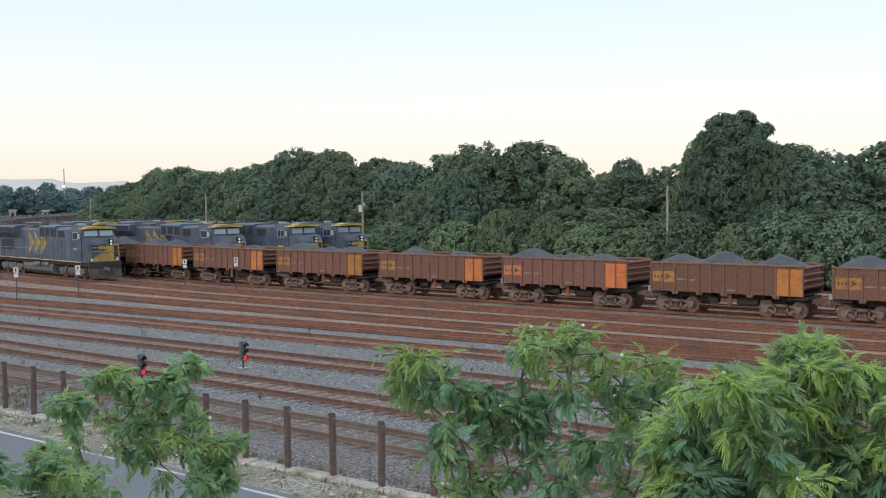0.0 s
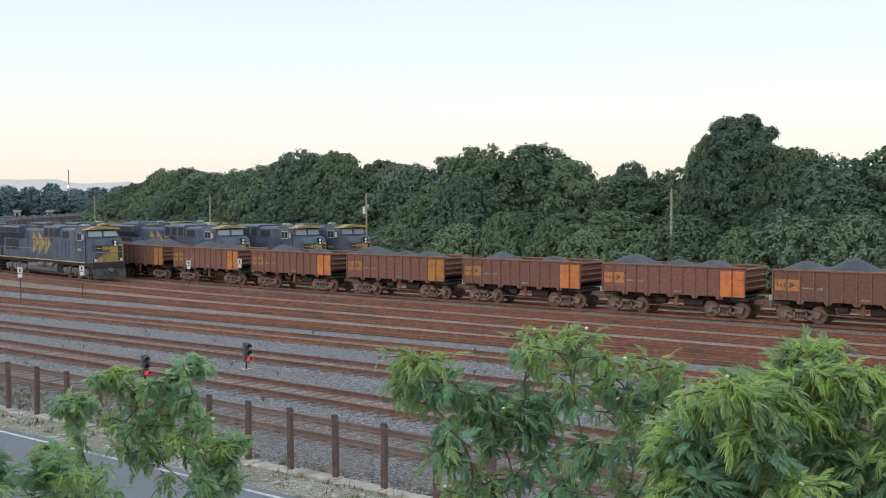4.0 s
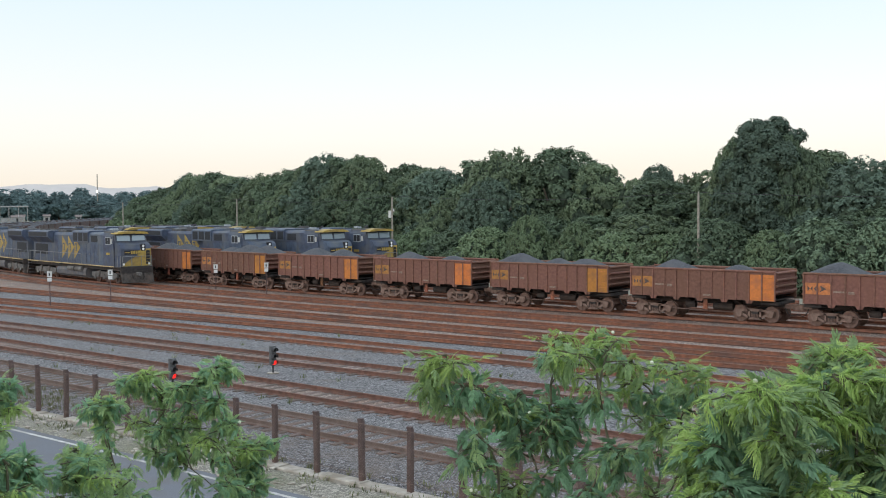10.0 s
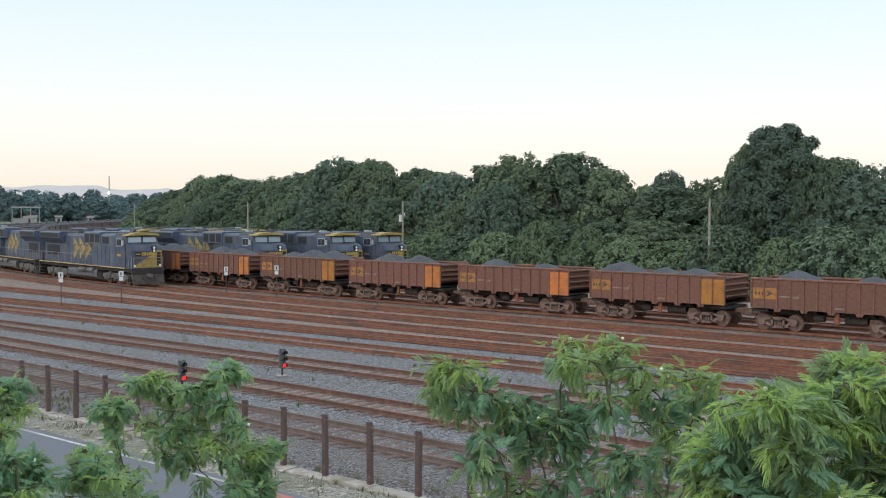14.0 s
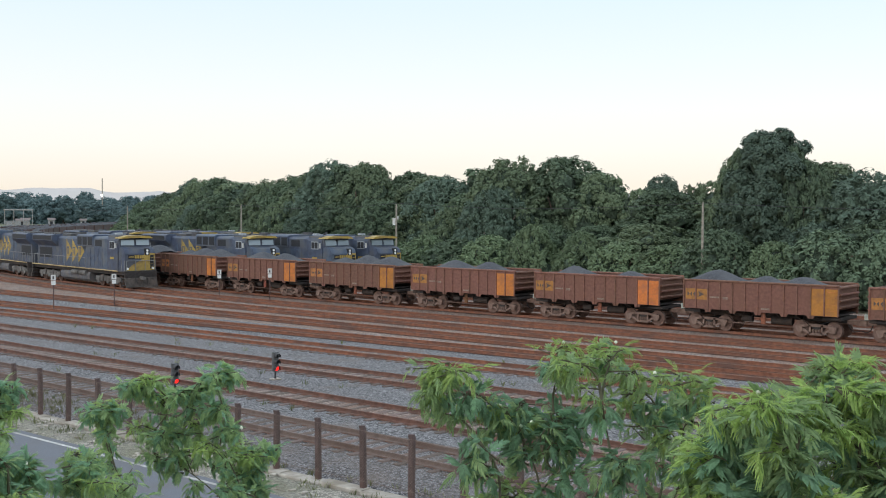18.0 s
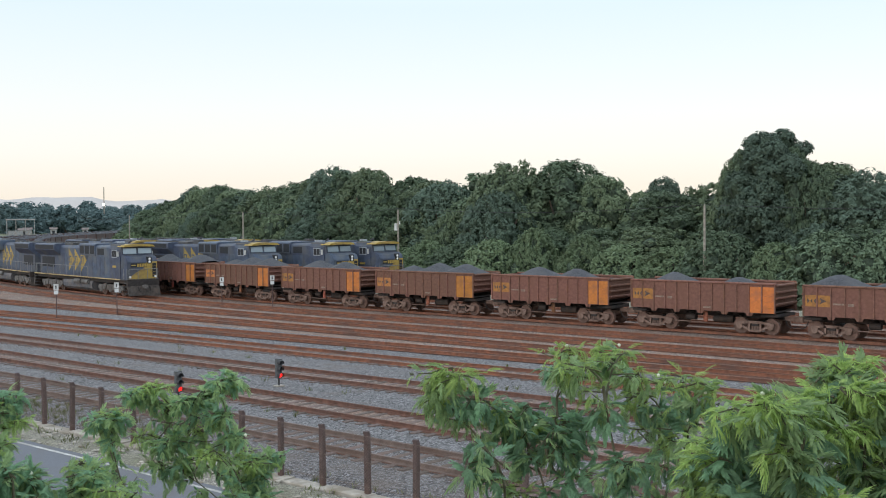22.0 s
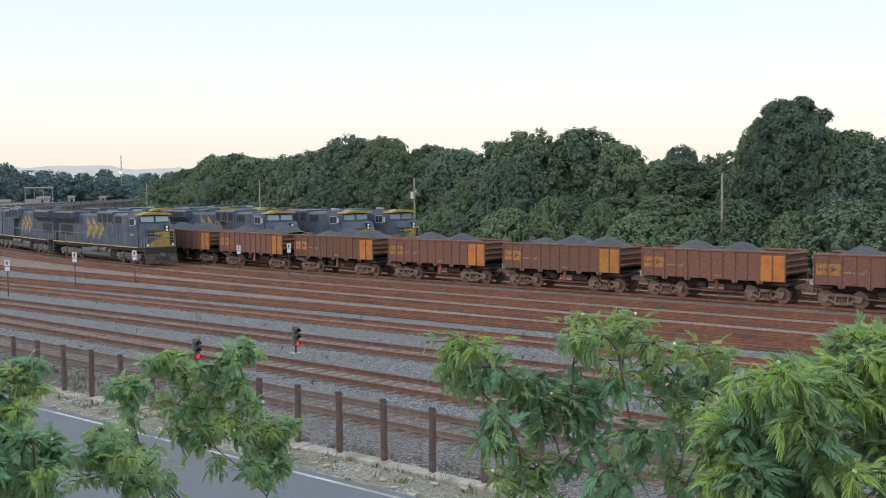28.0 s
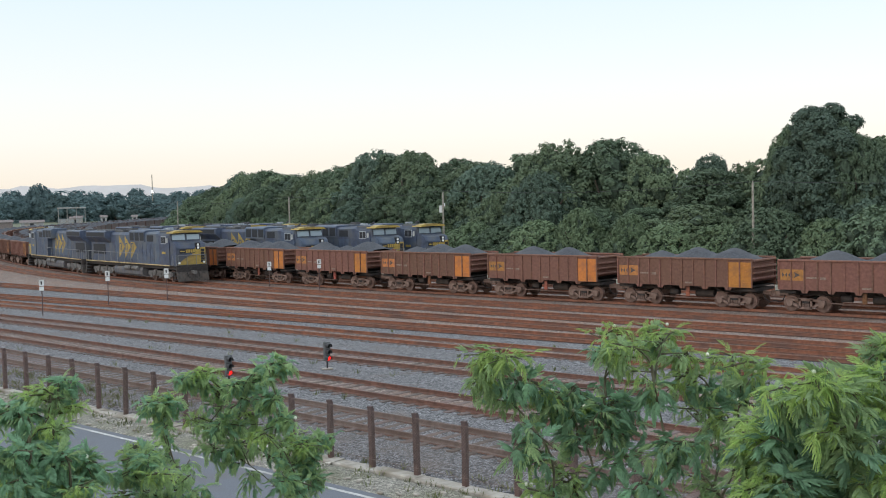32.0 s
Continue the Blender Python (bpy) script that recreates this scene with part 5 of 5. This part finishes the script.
def signal(x, y, turn):
    t = thing("dwarf_signal", "black dwarf signal with three lamps, lowest lit red", "signal", "track signals", at=pose(x, y, -0.2, 0, 0, turn))
    part("mast", Shape().tube((0, 0, 0), (0, 0, 0.4), 0.04, n=10), M_BLACK, t)
    part("base_block", Shape().soft(-0.2, 0.2, -0.2, 0.2, -0.1, 0.06, 0.03, "z"), M_CONCRETE, t, "small concrete block")
    head = part("signal_head", Shape().soft(-0.13, 0.13, -0.10, 0.12, 0.36, 1.16, 0.04, "z"), M_SIGNAL, t, "dark grey signal case")
    for i, z in enumerate((0.5, 0.76, 1.02)):
        hood = Shape()
        for k in range(10):
            a, b = radians(-30 + 24 * k), radians(-30 + 24 * (k + 1))
            r, q = 0.12, 0.105
            hood.add([(math.cos(a) * r, -0.10, z + math.sin(a) * r), (math.cos(b) * r, -0.10, z + math.sin(b) * r), (math.cos(b) * q, -0.34, z + math.sin(b) * q), (math.cos(a) * q, -0.34, z + math.sin(a) * q)], [(0, 1, 2, 3)])
        part("lamp_hood", hood, M_BLACK, head)
        part("lens", Shape().tube((0, -0.13, z), (0, -0.095, z), 0.10, n=16), M_RED if i == 0 else M_GRILLE, head, "lit red lens" if i == 0 else "dark lens")
    return t


signal(-33.6, 29.9, 72)
signal(-34.0, 25.15, 72)


def board(x, y, high, label):
    t = thing("track_sign", label, "sign", "track signs", at=pose(x, y, -0.2, 0, 0, 48))
    part("post", Shape().tube((0, 0, -0.2), (0, 0, high), 0.035, n=8), M_POST, t)
    plate = part("sign_plate", Shape().soft(-0.17, 0.17, -0.06, -0.035, high - 0.4, high, 0.02, "z"), M_SIGN, t, "white sign board with a dark mark")
    part("sign_mark", Shape().box(-0.05, 0.04, -0.07, -0.06, high - 0.32, high - 0.10), M_SIGN_MARK, plate, "dark bar")
    part("lower_plate", Shape().soft(-0.15, 0.15, -0.06, -0.035, high - 0.72, high - 0.45, 0.02, "z"), M_SIGN, t, "small white lower board")
    return t


for x, y, h in ((-69.2, 40.9, 2.49), (-68.6, 45.4, 2.4), (-70.6, 56.7, 2.2), (-64.7, 57.0, 2.5), (-66.8, 34.66, 2.38)):
    board(x, y, h, "white sign board on a thin post between tracks")


def pole(x, y, high, box):
    t = thing("utility_pole", "slim grey utility pole before the woods", "pole", "utility poles", at=pose(x, y, -0.3, 0, 0, random.uniform(-20, 20)))
    part("shaft", Shape().tube((0, 0, -0.3), (0, 0, high + 0.3), 0.12, 0.08, 10), M_POLE, t)
    if box:
        part("junction_box", Shape().soft(-0.42, -0.06, -0.2, 0.14, high - 1.75, high - 1.05, 0.03, "z"), M_SIGN, t, "pale equipment box")
        part("bracket", Shape().box(-0.06, 0.35, -0.05, 0.05, high - 1.2, high - 1.1), M_POLE, t)
        part("insulator", Shape().tube((0.3, 0, high - 1.1), (0.3, 0, high - 0.85), 0.05, n=8), M_SIGN, t)
    else:
        part("insulator", Shape().tube((0, 0, high + 0.3), (0, 0, high + 0.45), 0.05, n=8), M_POLE, t)
    return t


POLES = ((-38.3, 79.0, 7.55, False), (-71.0, 79.0, 7.6, True), (-99.5, 83.2, 7.5, False), (-137, 93.0, 7.4, False))
for i, (x, y, h, box) in enumerate(POLES):
    pole(x, y, h, box)
cable = Shape()
line = [(-4, 79.0, 7.6)] + [(x, y, h + 0.1) for x, y, h, _ in POLES] + [(-190, 118, 7.3)]
for (xa, ya, za), (xb, yb, zb) in zip(line, line[1:]):
    pts = [(xa + (xb - xa) * k / 8, ya + (yb - ya) * k / 8, za + (zb - za) * k / 8 - 0.5 * math.sin(math.pi * k / 8)) for k in range(9)]
    cable.sweep(pts, 0.016, 4)
tagged(new("overhead_cable", cable.mesh("overhead_cable", M_BLACK)), "thin dark cable strung between the utility poles", "cable")

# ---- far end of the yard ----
# distance haze is mixed into the leaf, inner-crown and hill colours
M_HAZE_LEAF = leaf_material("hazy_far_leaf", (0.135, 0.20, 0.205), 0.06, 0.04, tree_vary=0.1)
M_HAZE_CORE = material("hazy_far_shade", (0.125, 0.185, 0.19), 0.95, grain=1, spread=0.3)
M_HILL = material("hazy_hill", (0.50, 0.465, 0.45), 1.0, grain=0.02, spread=0.04, bump=0)
M_PALE = material("pale_wall", (0.31, 0.32, 0.33), 0.9, grain=2, spread=0.2, stain=(0.3, 0.26, 0.22))
M_ROOF = material("brown_roof", (0.19, 0.16, 0.155), 0.9, grain=2, spread=0.25)
M_CRANE = material("pale_machine_paint", (0.33, 0.30, 0.26), 0.7, grain=2, spread=0.2)
M_FLOOD = bpy.data.materials.new("lit_floodlight")
M_FLOOD.use_nodes = True
M_FLOOD.node_tree.nodes["Principled BSDF"].inputs["Emission Color"].default_value = (1.0, 0.97, 0.9, 1)
M_FLOOD.node_tree.nodes["Principled BSDF"].inputs["Emission Strength"].default_value = 6.0
M_MEADOW = material("far_meadow", (0.11, 0.125, 0.075), 0.95, grain=0.15, spread=0.3, stain=(0.17, 0.15, 0.10), stain_size=0.02, bump=0)

meadow = new("meadow", Shape().add([(-2600, 60, -0.30), (-190, 60, -0.30), (-190, 125, -0.30), (-700, 900, -0.30), (-2600, 1500, -0.30)], [(0, 1, 2, 3, 4)]).mesh("meadow", M_MEADOW))
tagged(meadow, "dull green meadow at the far end of the yard", "meadow", kind="structure")

far_kinds = []
for seed, wide, high in ((31, 14, 14), (32, 17, 13), (33, 12, 15)):
    t = thing("tree", "hazy bluish green tree far beyond the yard", "tree", "far tree belt")
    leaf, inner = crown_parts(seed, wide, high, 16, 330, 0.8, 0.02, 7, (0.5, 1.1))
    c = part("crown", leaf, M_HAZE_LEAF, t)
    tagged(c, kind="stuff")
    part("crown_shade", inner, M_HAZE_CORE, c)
    part("trunk", Shape().tube((0, 0, -0.3), (0, 0, high * 0.4), 0.5, 0.35, 8), M_BARK, t)
    far_kinds.append(t)
rnd_far = random.Random(9)
n_far = 0
for row, dist, tall in ((0, 690, 1.2), (1, 640, 1.08), (2, 590, 0.8)):
    a = -0.27
    while a < 0.36:
        # the belt runs across the far end; its angle counts from the direction (-0.86, 0.51)
        ux, uy = -0.86 * math.cos(a) + 0.51 * math.sin(a), 0.51 * math.cos(a) + 0.86 * math.sin(a)
        k = far_kinds[n_far % 3]
        t = k if n_far < 3 else copy_thing(k, Matrix())
        grow = tall * rnd_far.uniform(0.93, 1.07)
        d = dist + rnd_far.uniform(-25, 25)
        if row < 2 or a < -0.10 or a > 0.02:
            t.matrix_basis = Matrix.LocRotScale((ux * d, uy * d, -0.4), Euler((0, 0, rnd_far.uniform(0, 6.3))), (rnd_far.uniform(1.25, 1.6), rnd_far.uniform(1.25, 1.6), grow))
            n_far += 1
        elif n_far >= 3:
            for o in (*t.children_recursive, t):
                bpy.data.objects.remove(o)
        a += rnd_far.uniform(0.014, 0.022)
wide_tree = copy_thing(far_kinds[0], Matrix.LocRotScale((-577, 300, -0.4), Euler((0, 0, 1)), (0.9, 0.9, 1.3)))
tagged(wide_tree, "taller hazy tree rising from the far belt")

palm = thing("palm_tree", "hazy palm tree in the far tree belt", "palm tree", at=pose(-571, 310, -0.3))
part("trunk", Shape().tube((0, 0, 0), (0.4, 0, 16.6), 0.35, 0.25, 8), M_BARK, palm)
for i in range(14):
    a = i * 2.4
    f = Shape()
    pts = [Vector((0.4 + math.cos(a) * 4.6 * u, math.sin(a) * 4.6 * u, 16.6 + 2.6 * u * (1 - 1.25 * u) + (i % 3) * 0.5 * u)) for u in (0, 0.25, 0.5, 0.75, 1)]
    w = Vector((-math.sin(a), math.cos(a), 0))
    for p, q, e, g in zip(pts, pts[1:], (0.2, 0.6, 0.7, 0.5), (0.6, 0.7, 0.5, 0.1)):
        f.add([p - w * e, p + Vector((0, 0, 0.15)), p + w * e, q + w * g, q + Vector((0, 0, 0.15)), q - w * g], [(0, 1, 4, 5), (1, 2, 3, 4)])
    part("frond", f, M_HAZE_LEAF, palm)

hills = Shape()
n = 150
for i in range(n + 1):
    a = -0.75 + 1.5 * i / n
    ux, uy = -0.86 * math.cos(a) + 0.51 * math.sin(a), 0.51 * math.cos(a) + 0.86 * math.sin(a)
    h = 84 + 16 * noise.noise((i * 0.09, 0, 7)) + 14 * noise.noise((i * 0.33, 3, 7)) + 7 * noise.noise((i * 0.9, 5, 7))
    hills.v += [(ux * 3900, uy * 3900, -5), (ux * 4100, uy * 4100, h), (ux * 4500, uy * 4500, -5)]
for i in range(n):
    a = 3 * i
    hills.f += [(a, a + 3, a + 4, a + 1), (a + 1, a + 4, a + 5, a + 2)]
tagged(new("hill_range", smooth(hills.mesh("hill_range", M_HILL), 80)), "pale hazy hills on the horizon", "hills", kind="structure")

mast = thing("floodlight_mast", "tall thin yard mast with a lit floodlight", "mast", at=pose(-520, 337, -0.3))
part("shaft", Shape().tube((0, 0, 0), (0, 0, 25.2), 0.34, 0.24, 8), M_POLE, mast)
part("lamp", Shape().tube((0.9, -0.9, 15.2), (1.1, -1.1, 16.2), 0.42, 0.42, 10), M_FLOOD, mast, "bright floodlight")

shed = thing("open_shed", "white open-sided shed at the far end of the yard", "shed", at=pose(-455, 252, -0.3, 0, 0, 60))
part("roof", Shape().soft(-6.2, 6.2, -2.5, 2.5, 7.3, 7.9, 0.1), M_PALE, shed)
for x in (-5.8, -2.0, 2.0, 5.8):
    for y in (-2.2, 2.2):
        part("column", Shape().soft(x - 0.13, x + 0.13, y - 0.13, y + 0.13, 0, 7.35, 0.04, "z"), M_PALE, shed)
part("inner_wall", Shape().box(-5.5, 1.0, 0.8, 1.2, 0, 2.6), M_PALE, shed)


def hut(x, y, w, d, h, mat, label, turn=60):
    t = thing("yard_hut", label, "hut", "far yard huts", at=pose(x, y, -0.3, 0, 0, turn))
    part("wall", Shape().box(-w / 2, w / 2, -d / 2, d / 2, 0, h), mat, t)
    part("roof", Shape().prism([(-d / 2 - 0.4, h), (d / 2 + 0.4, h), (0, h + 0.9)], -w / 2 - 0.4, w / 2 + 0.4), M_ROOF, t)
    part("door", Shape().box(-0.6, 0.6, -d / 2 - 0.06, -d / 2 + 0.02, 0, 2.1), M_GRILLE, t)
    return t


hut(-482, 284, 3, 2.6, 2.8, M_PALE, "small white hut beside the far tracks")
hut(-475, 297, 2.6, 2.4, 2.5, M_PALE, "small white hut beside the far tracks")
hut(-492, 276, 4, 2.6, 2.8, M_PALE, "low pale building beside the far tracks")
hut(-383, 196, 8, 4, 2.4, M_PALE, "low pale building with a brown roof")
hut(-400, 190, 12, 4, 2.6, M_ROOF, "long brown shed beside the far tracks")
hut(-470, 262, 5, 3, 2.6, M_PALE, "low grey building behind the open shed")

crane = thing("rail_crane", "pale grey rail machine at the far tracks", "rail machine", at=pose(-515, 336, -0.3, 0, 0, 60))
part("body", Shape().soft(-2.2, 1.4, -1.2, 1.2, 1.2, 3.2, 0.2), M_CRANE, crane)
part("cab", Shape().soft(-2.1, -0.6, -1.1, 1.1, 3.2, 4.6, 0.2), M_PALE, crane)
part("chassis", Shape().soft(-4, 4, -1.2, 1.2, 0.4, 1.2, 0.1), M_UNDER, crane)
part("boom", Shape().tube((1, 0, 3), (5, 0, 4.4), 0.25, 0.2, 8), M_CRANE, crane)

gate = thing("steel_gantry", "thin pale steel gantry over the far tracks", "gantry", at=pose(-498, 334, -0.3, 0, 0, 60))
for x in (-6, 6):
    part("leg", Shape().soft(x - 0.16, x + 0.16, -0.16, 0.16, 0, 6.0, 0.05, "z"), M_PALE, gate)
part("beam", Shape().soft(-6.2, 6.2, -0.16, 0.16, 5.9, 6.2, 0.05), M_PALE, gate)


# ---- weeds and the passing car ----
M_GRASS = leaf_material("verge_grass", (0.17, 0.19, 0.085), 0.35, 0.3)
rnd_g = random.Random(21)


def tufts(places, blades, high):
    s = Shape()
    for x, y, z in places:
        for k in range(blades):
            a, r = rnd_g.uniform(0, 6.3), rnd_g.uniform(0, 0.16)
            p = Vector((x + math.cos(a) * r, y + math.sin(a) * r, z))
            h = high * rnd_g.uniform(0.5, 1.2)
            tip = p + Vector((math.cos(a) * h * 0.5, math.sin(a) * h * 0.5, h))
            mid = p.lerp(tip, 0.55) + Vector((0, 0, h * 0.12))
            w = Vector((-math.sin(a), math.cos(a), 0)) * 0.012
            s.add([p - w, p + w, mid + w * 0.8, tip, mid - w * 0.8], [(0, 1, 2, 3, 4)])
    return s


spots = [(rnd_g.uniform(-48, -4), 17.9 + 1.4 * rnd_g.random() ** 0.6, -0.3) for _ in range(150)]
spots += [(rnd_g.uniform(-48, -8), rnd_g.uniform(19.7, 20.3), -0.26) for _ in range(60)]
spots += [(rnd_g.uniform(-52, -29), rnd_g.uniform(19.8, 22.0), -0.2) for _ in range(260)]
tagged(new("grass_tufts", tufts(spots, 9, 0.17).mesh("grass_tufts", M_GRASS)), "tufts of dry green grass along the fence", "grass", kind="stuff")
weeds = [(rnd_g.uniform(-60, -8), rnd_g.choice((25.1, 29.9, 35.3, 40.3)) + rnd_g.gauss(0, 0.4), -0.18) for _ in range(50)]
tagged(new("weeds", tufts(weeds, 9, 0.20).mesh("weeds", M_GRASS)), "small green weeds between the tracks", "weeds", kind="stuff")
litter = Shape()
for _ in range(260):
    x, y, r = rnd_g.uniform(-46, -4), rnd_g.uniform(17.8, 19.25), rnd_g.uniform(0.03, 0.1)
    k = len(litter.v)
    litter.v += [(x + v.x * r * 1.4, y + v.y * r, -0.25 + v.z * r * 0.5 + 0.02 * noise.noise(v * 2)) for v in ICO_V[:12]]
    hull = bmesh.new()
    for v in ICO_V[:12]:
        hull.verts.new(v)
    bmesh.ops.convex_hull(hull, input=hull.verts)
    hull.verts.index_update()
    litter.f += [tuple(q.index + k for q in f.verts) for f in hull.faces]
    hull.free()
tagged(new("rubble", litter.mesh("rubble", M_CONCRETE)), "scattered pale rubble on the verge", "rubble", kind="stuff")

M_CAR = material("red_car_paint", (0.33, 0.022, 0.014), 0.45, grain=3, spread=0.05, bump=0, coat=0.25)
M_TYRE = material("tyre_rubber", (0.02, 0.02, 0.02), 0.9, grain=9, spread=0.2)
M_RIM = material("wheel_rim", (0.35, 0.35, 0.36), 0.4, 0.7, grain=9, spread=0.1)
M_TAIL = material("red_tail_lamp", (0.55, 0.03, 0.02), 0.25, grain=5, spread=0.05, bump=0)


def make_car():
    """A small hatchback; its front looks along -x."""
    c = thing("car", "small red hatchback driving along the road", "car")
    body = Shape()
    low = [(-1.95, 0.30), (-2.0, 0.55), (-1.9, 0.78), (-1.05, 0.95), (1.55, 0.98), (1.92, 0.9), (1.95, 0.45), (1.85, 0.28)]
    for half, inset in ((0.82, 0.0),):
        body.prism(low, -half, half, "y")
    part("body", body, M_CAR, c)
    top = [(-0.95, 0.95), (-0.15, 1.44), (1.1, 1.46), (1.75, 0.97)]
    roof = Shape().add([(x, s * (0.78 if z < 1 else 0.62), z) for s in (-1, 1) for x, z in top], [(3, 2, 1, 0), (4, 5, 6, 7), (0, 1, 5, 4), (1, 2, 6, 5), (2, 3, 7, 6), (3, 0, 4, 7)])
    cabin = part("cabin", roof, M_CAR, c)
    glass_side = [(-0.62, 1.02), (-0.08, 1.37), (1.0, 1.39), (1.4, 1.03)]
    for s in (-1, 1):
        part("side_window", Shape().add([(x, s * (0.782 if z < 1.1 else 0.655), z) for x, z in glass_side] + [(x, s * (0.76 if z < 1.1 else 0.635), z) for x, z in glass_side], [(0, 1, 2, 3), (7, 6, 5, 4), (0, 4, 5, 1), (1, 5, 6, 2), (2, 6, 7, 3), (3, 7, 4, 0)]), M_GLASS, cabin, "sky-reflecting side window")
        part("head_lamp", Shape().soft(-1.97, -1.7, min(s * 0.5, s * 0.8), max(s * 0.5, s * 0.8), 0.62, 0.78, 0.03), M_LAMP, c, "clear headlamp")
        part("tail_lamp", Shape().soft(1.86, 1.965, min(s * 0.6, s * 0.8), max(s * 0.6, s * 0.8), 0.6, 0.92, 0.02, "z"), M_TAIL, c, "red tail lamp")
        part("mirror", Shape().soft(-0.6, -0.42, min(s * 0.8, s * 1.0), max(s * 0.8, s * 1.0), 0.98, 1.12, 0.03, "y"), M_CAR, c)
    part("windscreen", Shape().add([(-0.93, -0.68, 1.0), (-0.93, 0.68, 1.0), (-0.22, 0.56, 1.425), (-0.22, -0.56, 1.425)], [(0, 1, 2, 3)]), M_GLASS, cabin, "sloping windscreen")
    part("rear_window", Shape().add([(1.19, -0.56, 1.42), (1.19, 0.56, 1.42), (1.70, 0.68, 1.03), (1.70, -0.68, 1.03)], [(3, 2, 1, 0)]), M_GLASS, cabin, "sloping rear window")
    part("bumper", Shape().soft(-2.05, -1.85, -0.8, 0.8, 0.3, 0.55, 0.05, "y"), M_CAR, c)
    for x in (-1.25, 1.2):
        for s in (-1, 1):
            w = part("wheel", Shape().tube((0, -0.1, 0), (0, 0.1, 0), 0.30, n=20), M_TYRE, c, "black tyre", Matrix.Translation((x, s * 0.74, 0.30)))
            part("rim", Shape().tube((0, -0.105, 0), (0, 0.105, 0), 0.19, n=12), M_RIM, w)
    return c


car = make_car()
car.matrix_basis = pose(109.9, 13.4, -0.27)

# ---- what moves ----
# seconds and metres run by the ore train
RUN = ((0, 0.0), (3, 5.36), (6, 10.72), (9, 16.15), (13, 23.2), (16, 28.45), (19, 33.57), (23, 40.58), (28, 49.08), (32, 55.79))
FIRST_X = -29.04 + SIDE_L / 2
AHEAD = 1
wagons = [first_wagon]
first_wagon.matrix_basis = on_track(59.3, FIRST_X + AHEAD * PITCH)
for i in range(1, 16):
    wagons.append(more_wagon(on_track(59.3, FIRST_X + (AHEAD - i) * PITCH), i * 3 + i // 4))
far_wagon = make_far_wagon(HEAPS[3])
far_wagon.matrix_basis = on_track(54.4, -123.2 - PITCH / 2)
distant_wagon = make_distant_wagon(HEAPS[4])
distant_wagon.matrix_basis = on_track(54.4, -123.2 - PITCH * 12.5)
for y0, start, near, count in ((54.4, -123.2, 12, 40), (63.6, -114.6, 6, 34), (68.2, -109.8, 3, 34), (72.3, -107.9, 3, 34)):
    for i in range(count):
        if y0 != 54.4 or i not in (0, 12):
            copy_thing(far_wagon if i < near else distant_wagon, on_track(y0, start - PITCH * (i + 0.5)))
for i in range(16, 24):
    w = copy_thing(far_wagon if i < 18 else distant_wagon, on_track(59.3, FIRST_X + (AHEAD - i) * PITCH))
    tagged(w, "rust-brown ore wagon with dark ore in the moving train", group="moving ore train")
    wagons.append(w)


def ran(t):
    for (a, p), (b, q) in zip(RUN, RUN[1:]):
        if t <= b:
            return p + (q - p) * (t - a) / (b - a)
    return RUN[-1][1]


def motions():
    turns = [0.3 * k for k in range(107)] + [32.0]
    for i, w in enumerate(wagons):
        walk(w, [(t, on_track(59.3, FIRST_X + (AHEAD - i) * PITCH + ran(t))) for t in range(0, 33, 2)])
        if i < 16:
            for o in w.children_recursive:
                if o.name.startswith("wheelset"):
                    hub = o.matrix_basis.translation.copy()
                    walk(o, [(t, Matrix.Translation(hub) @ Matrix.Rotation(ran(t) / 0.46, 4, "Y")) for t in turns])

    # the car passes once along the road
    place = lambda t: pose(-20.6 - 9.0 * (t - 14.5), 13.4, -0.27)
    walk(car, [(t, place(t)) for t in range(0, 33, 4)])
    for o in car.children:
        if o.name.startswith("wheel"):
            hub = o.matrix_basis.translation.copy()
            walk(o, [(k / FPS, Matrix.Translation(hub) @ Matrix.Rotation(-9.0 / 0.30 * k / FPS, 4, "Y")) for k in range(32 * FPS + 1)])


motions()
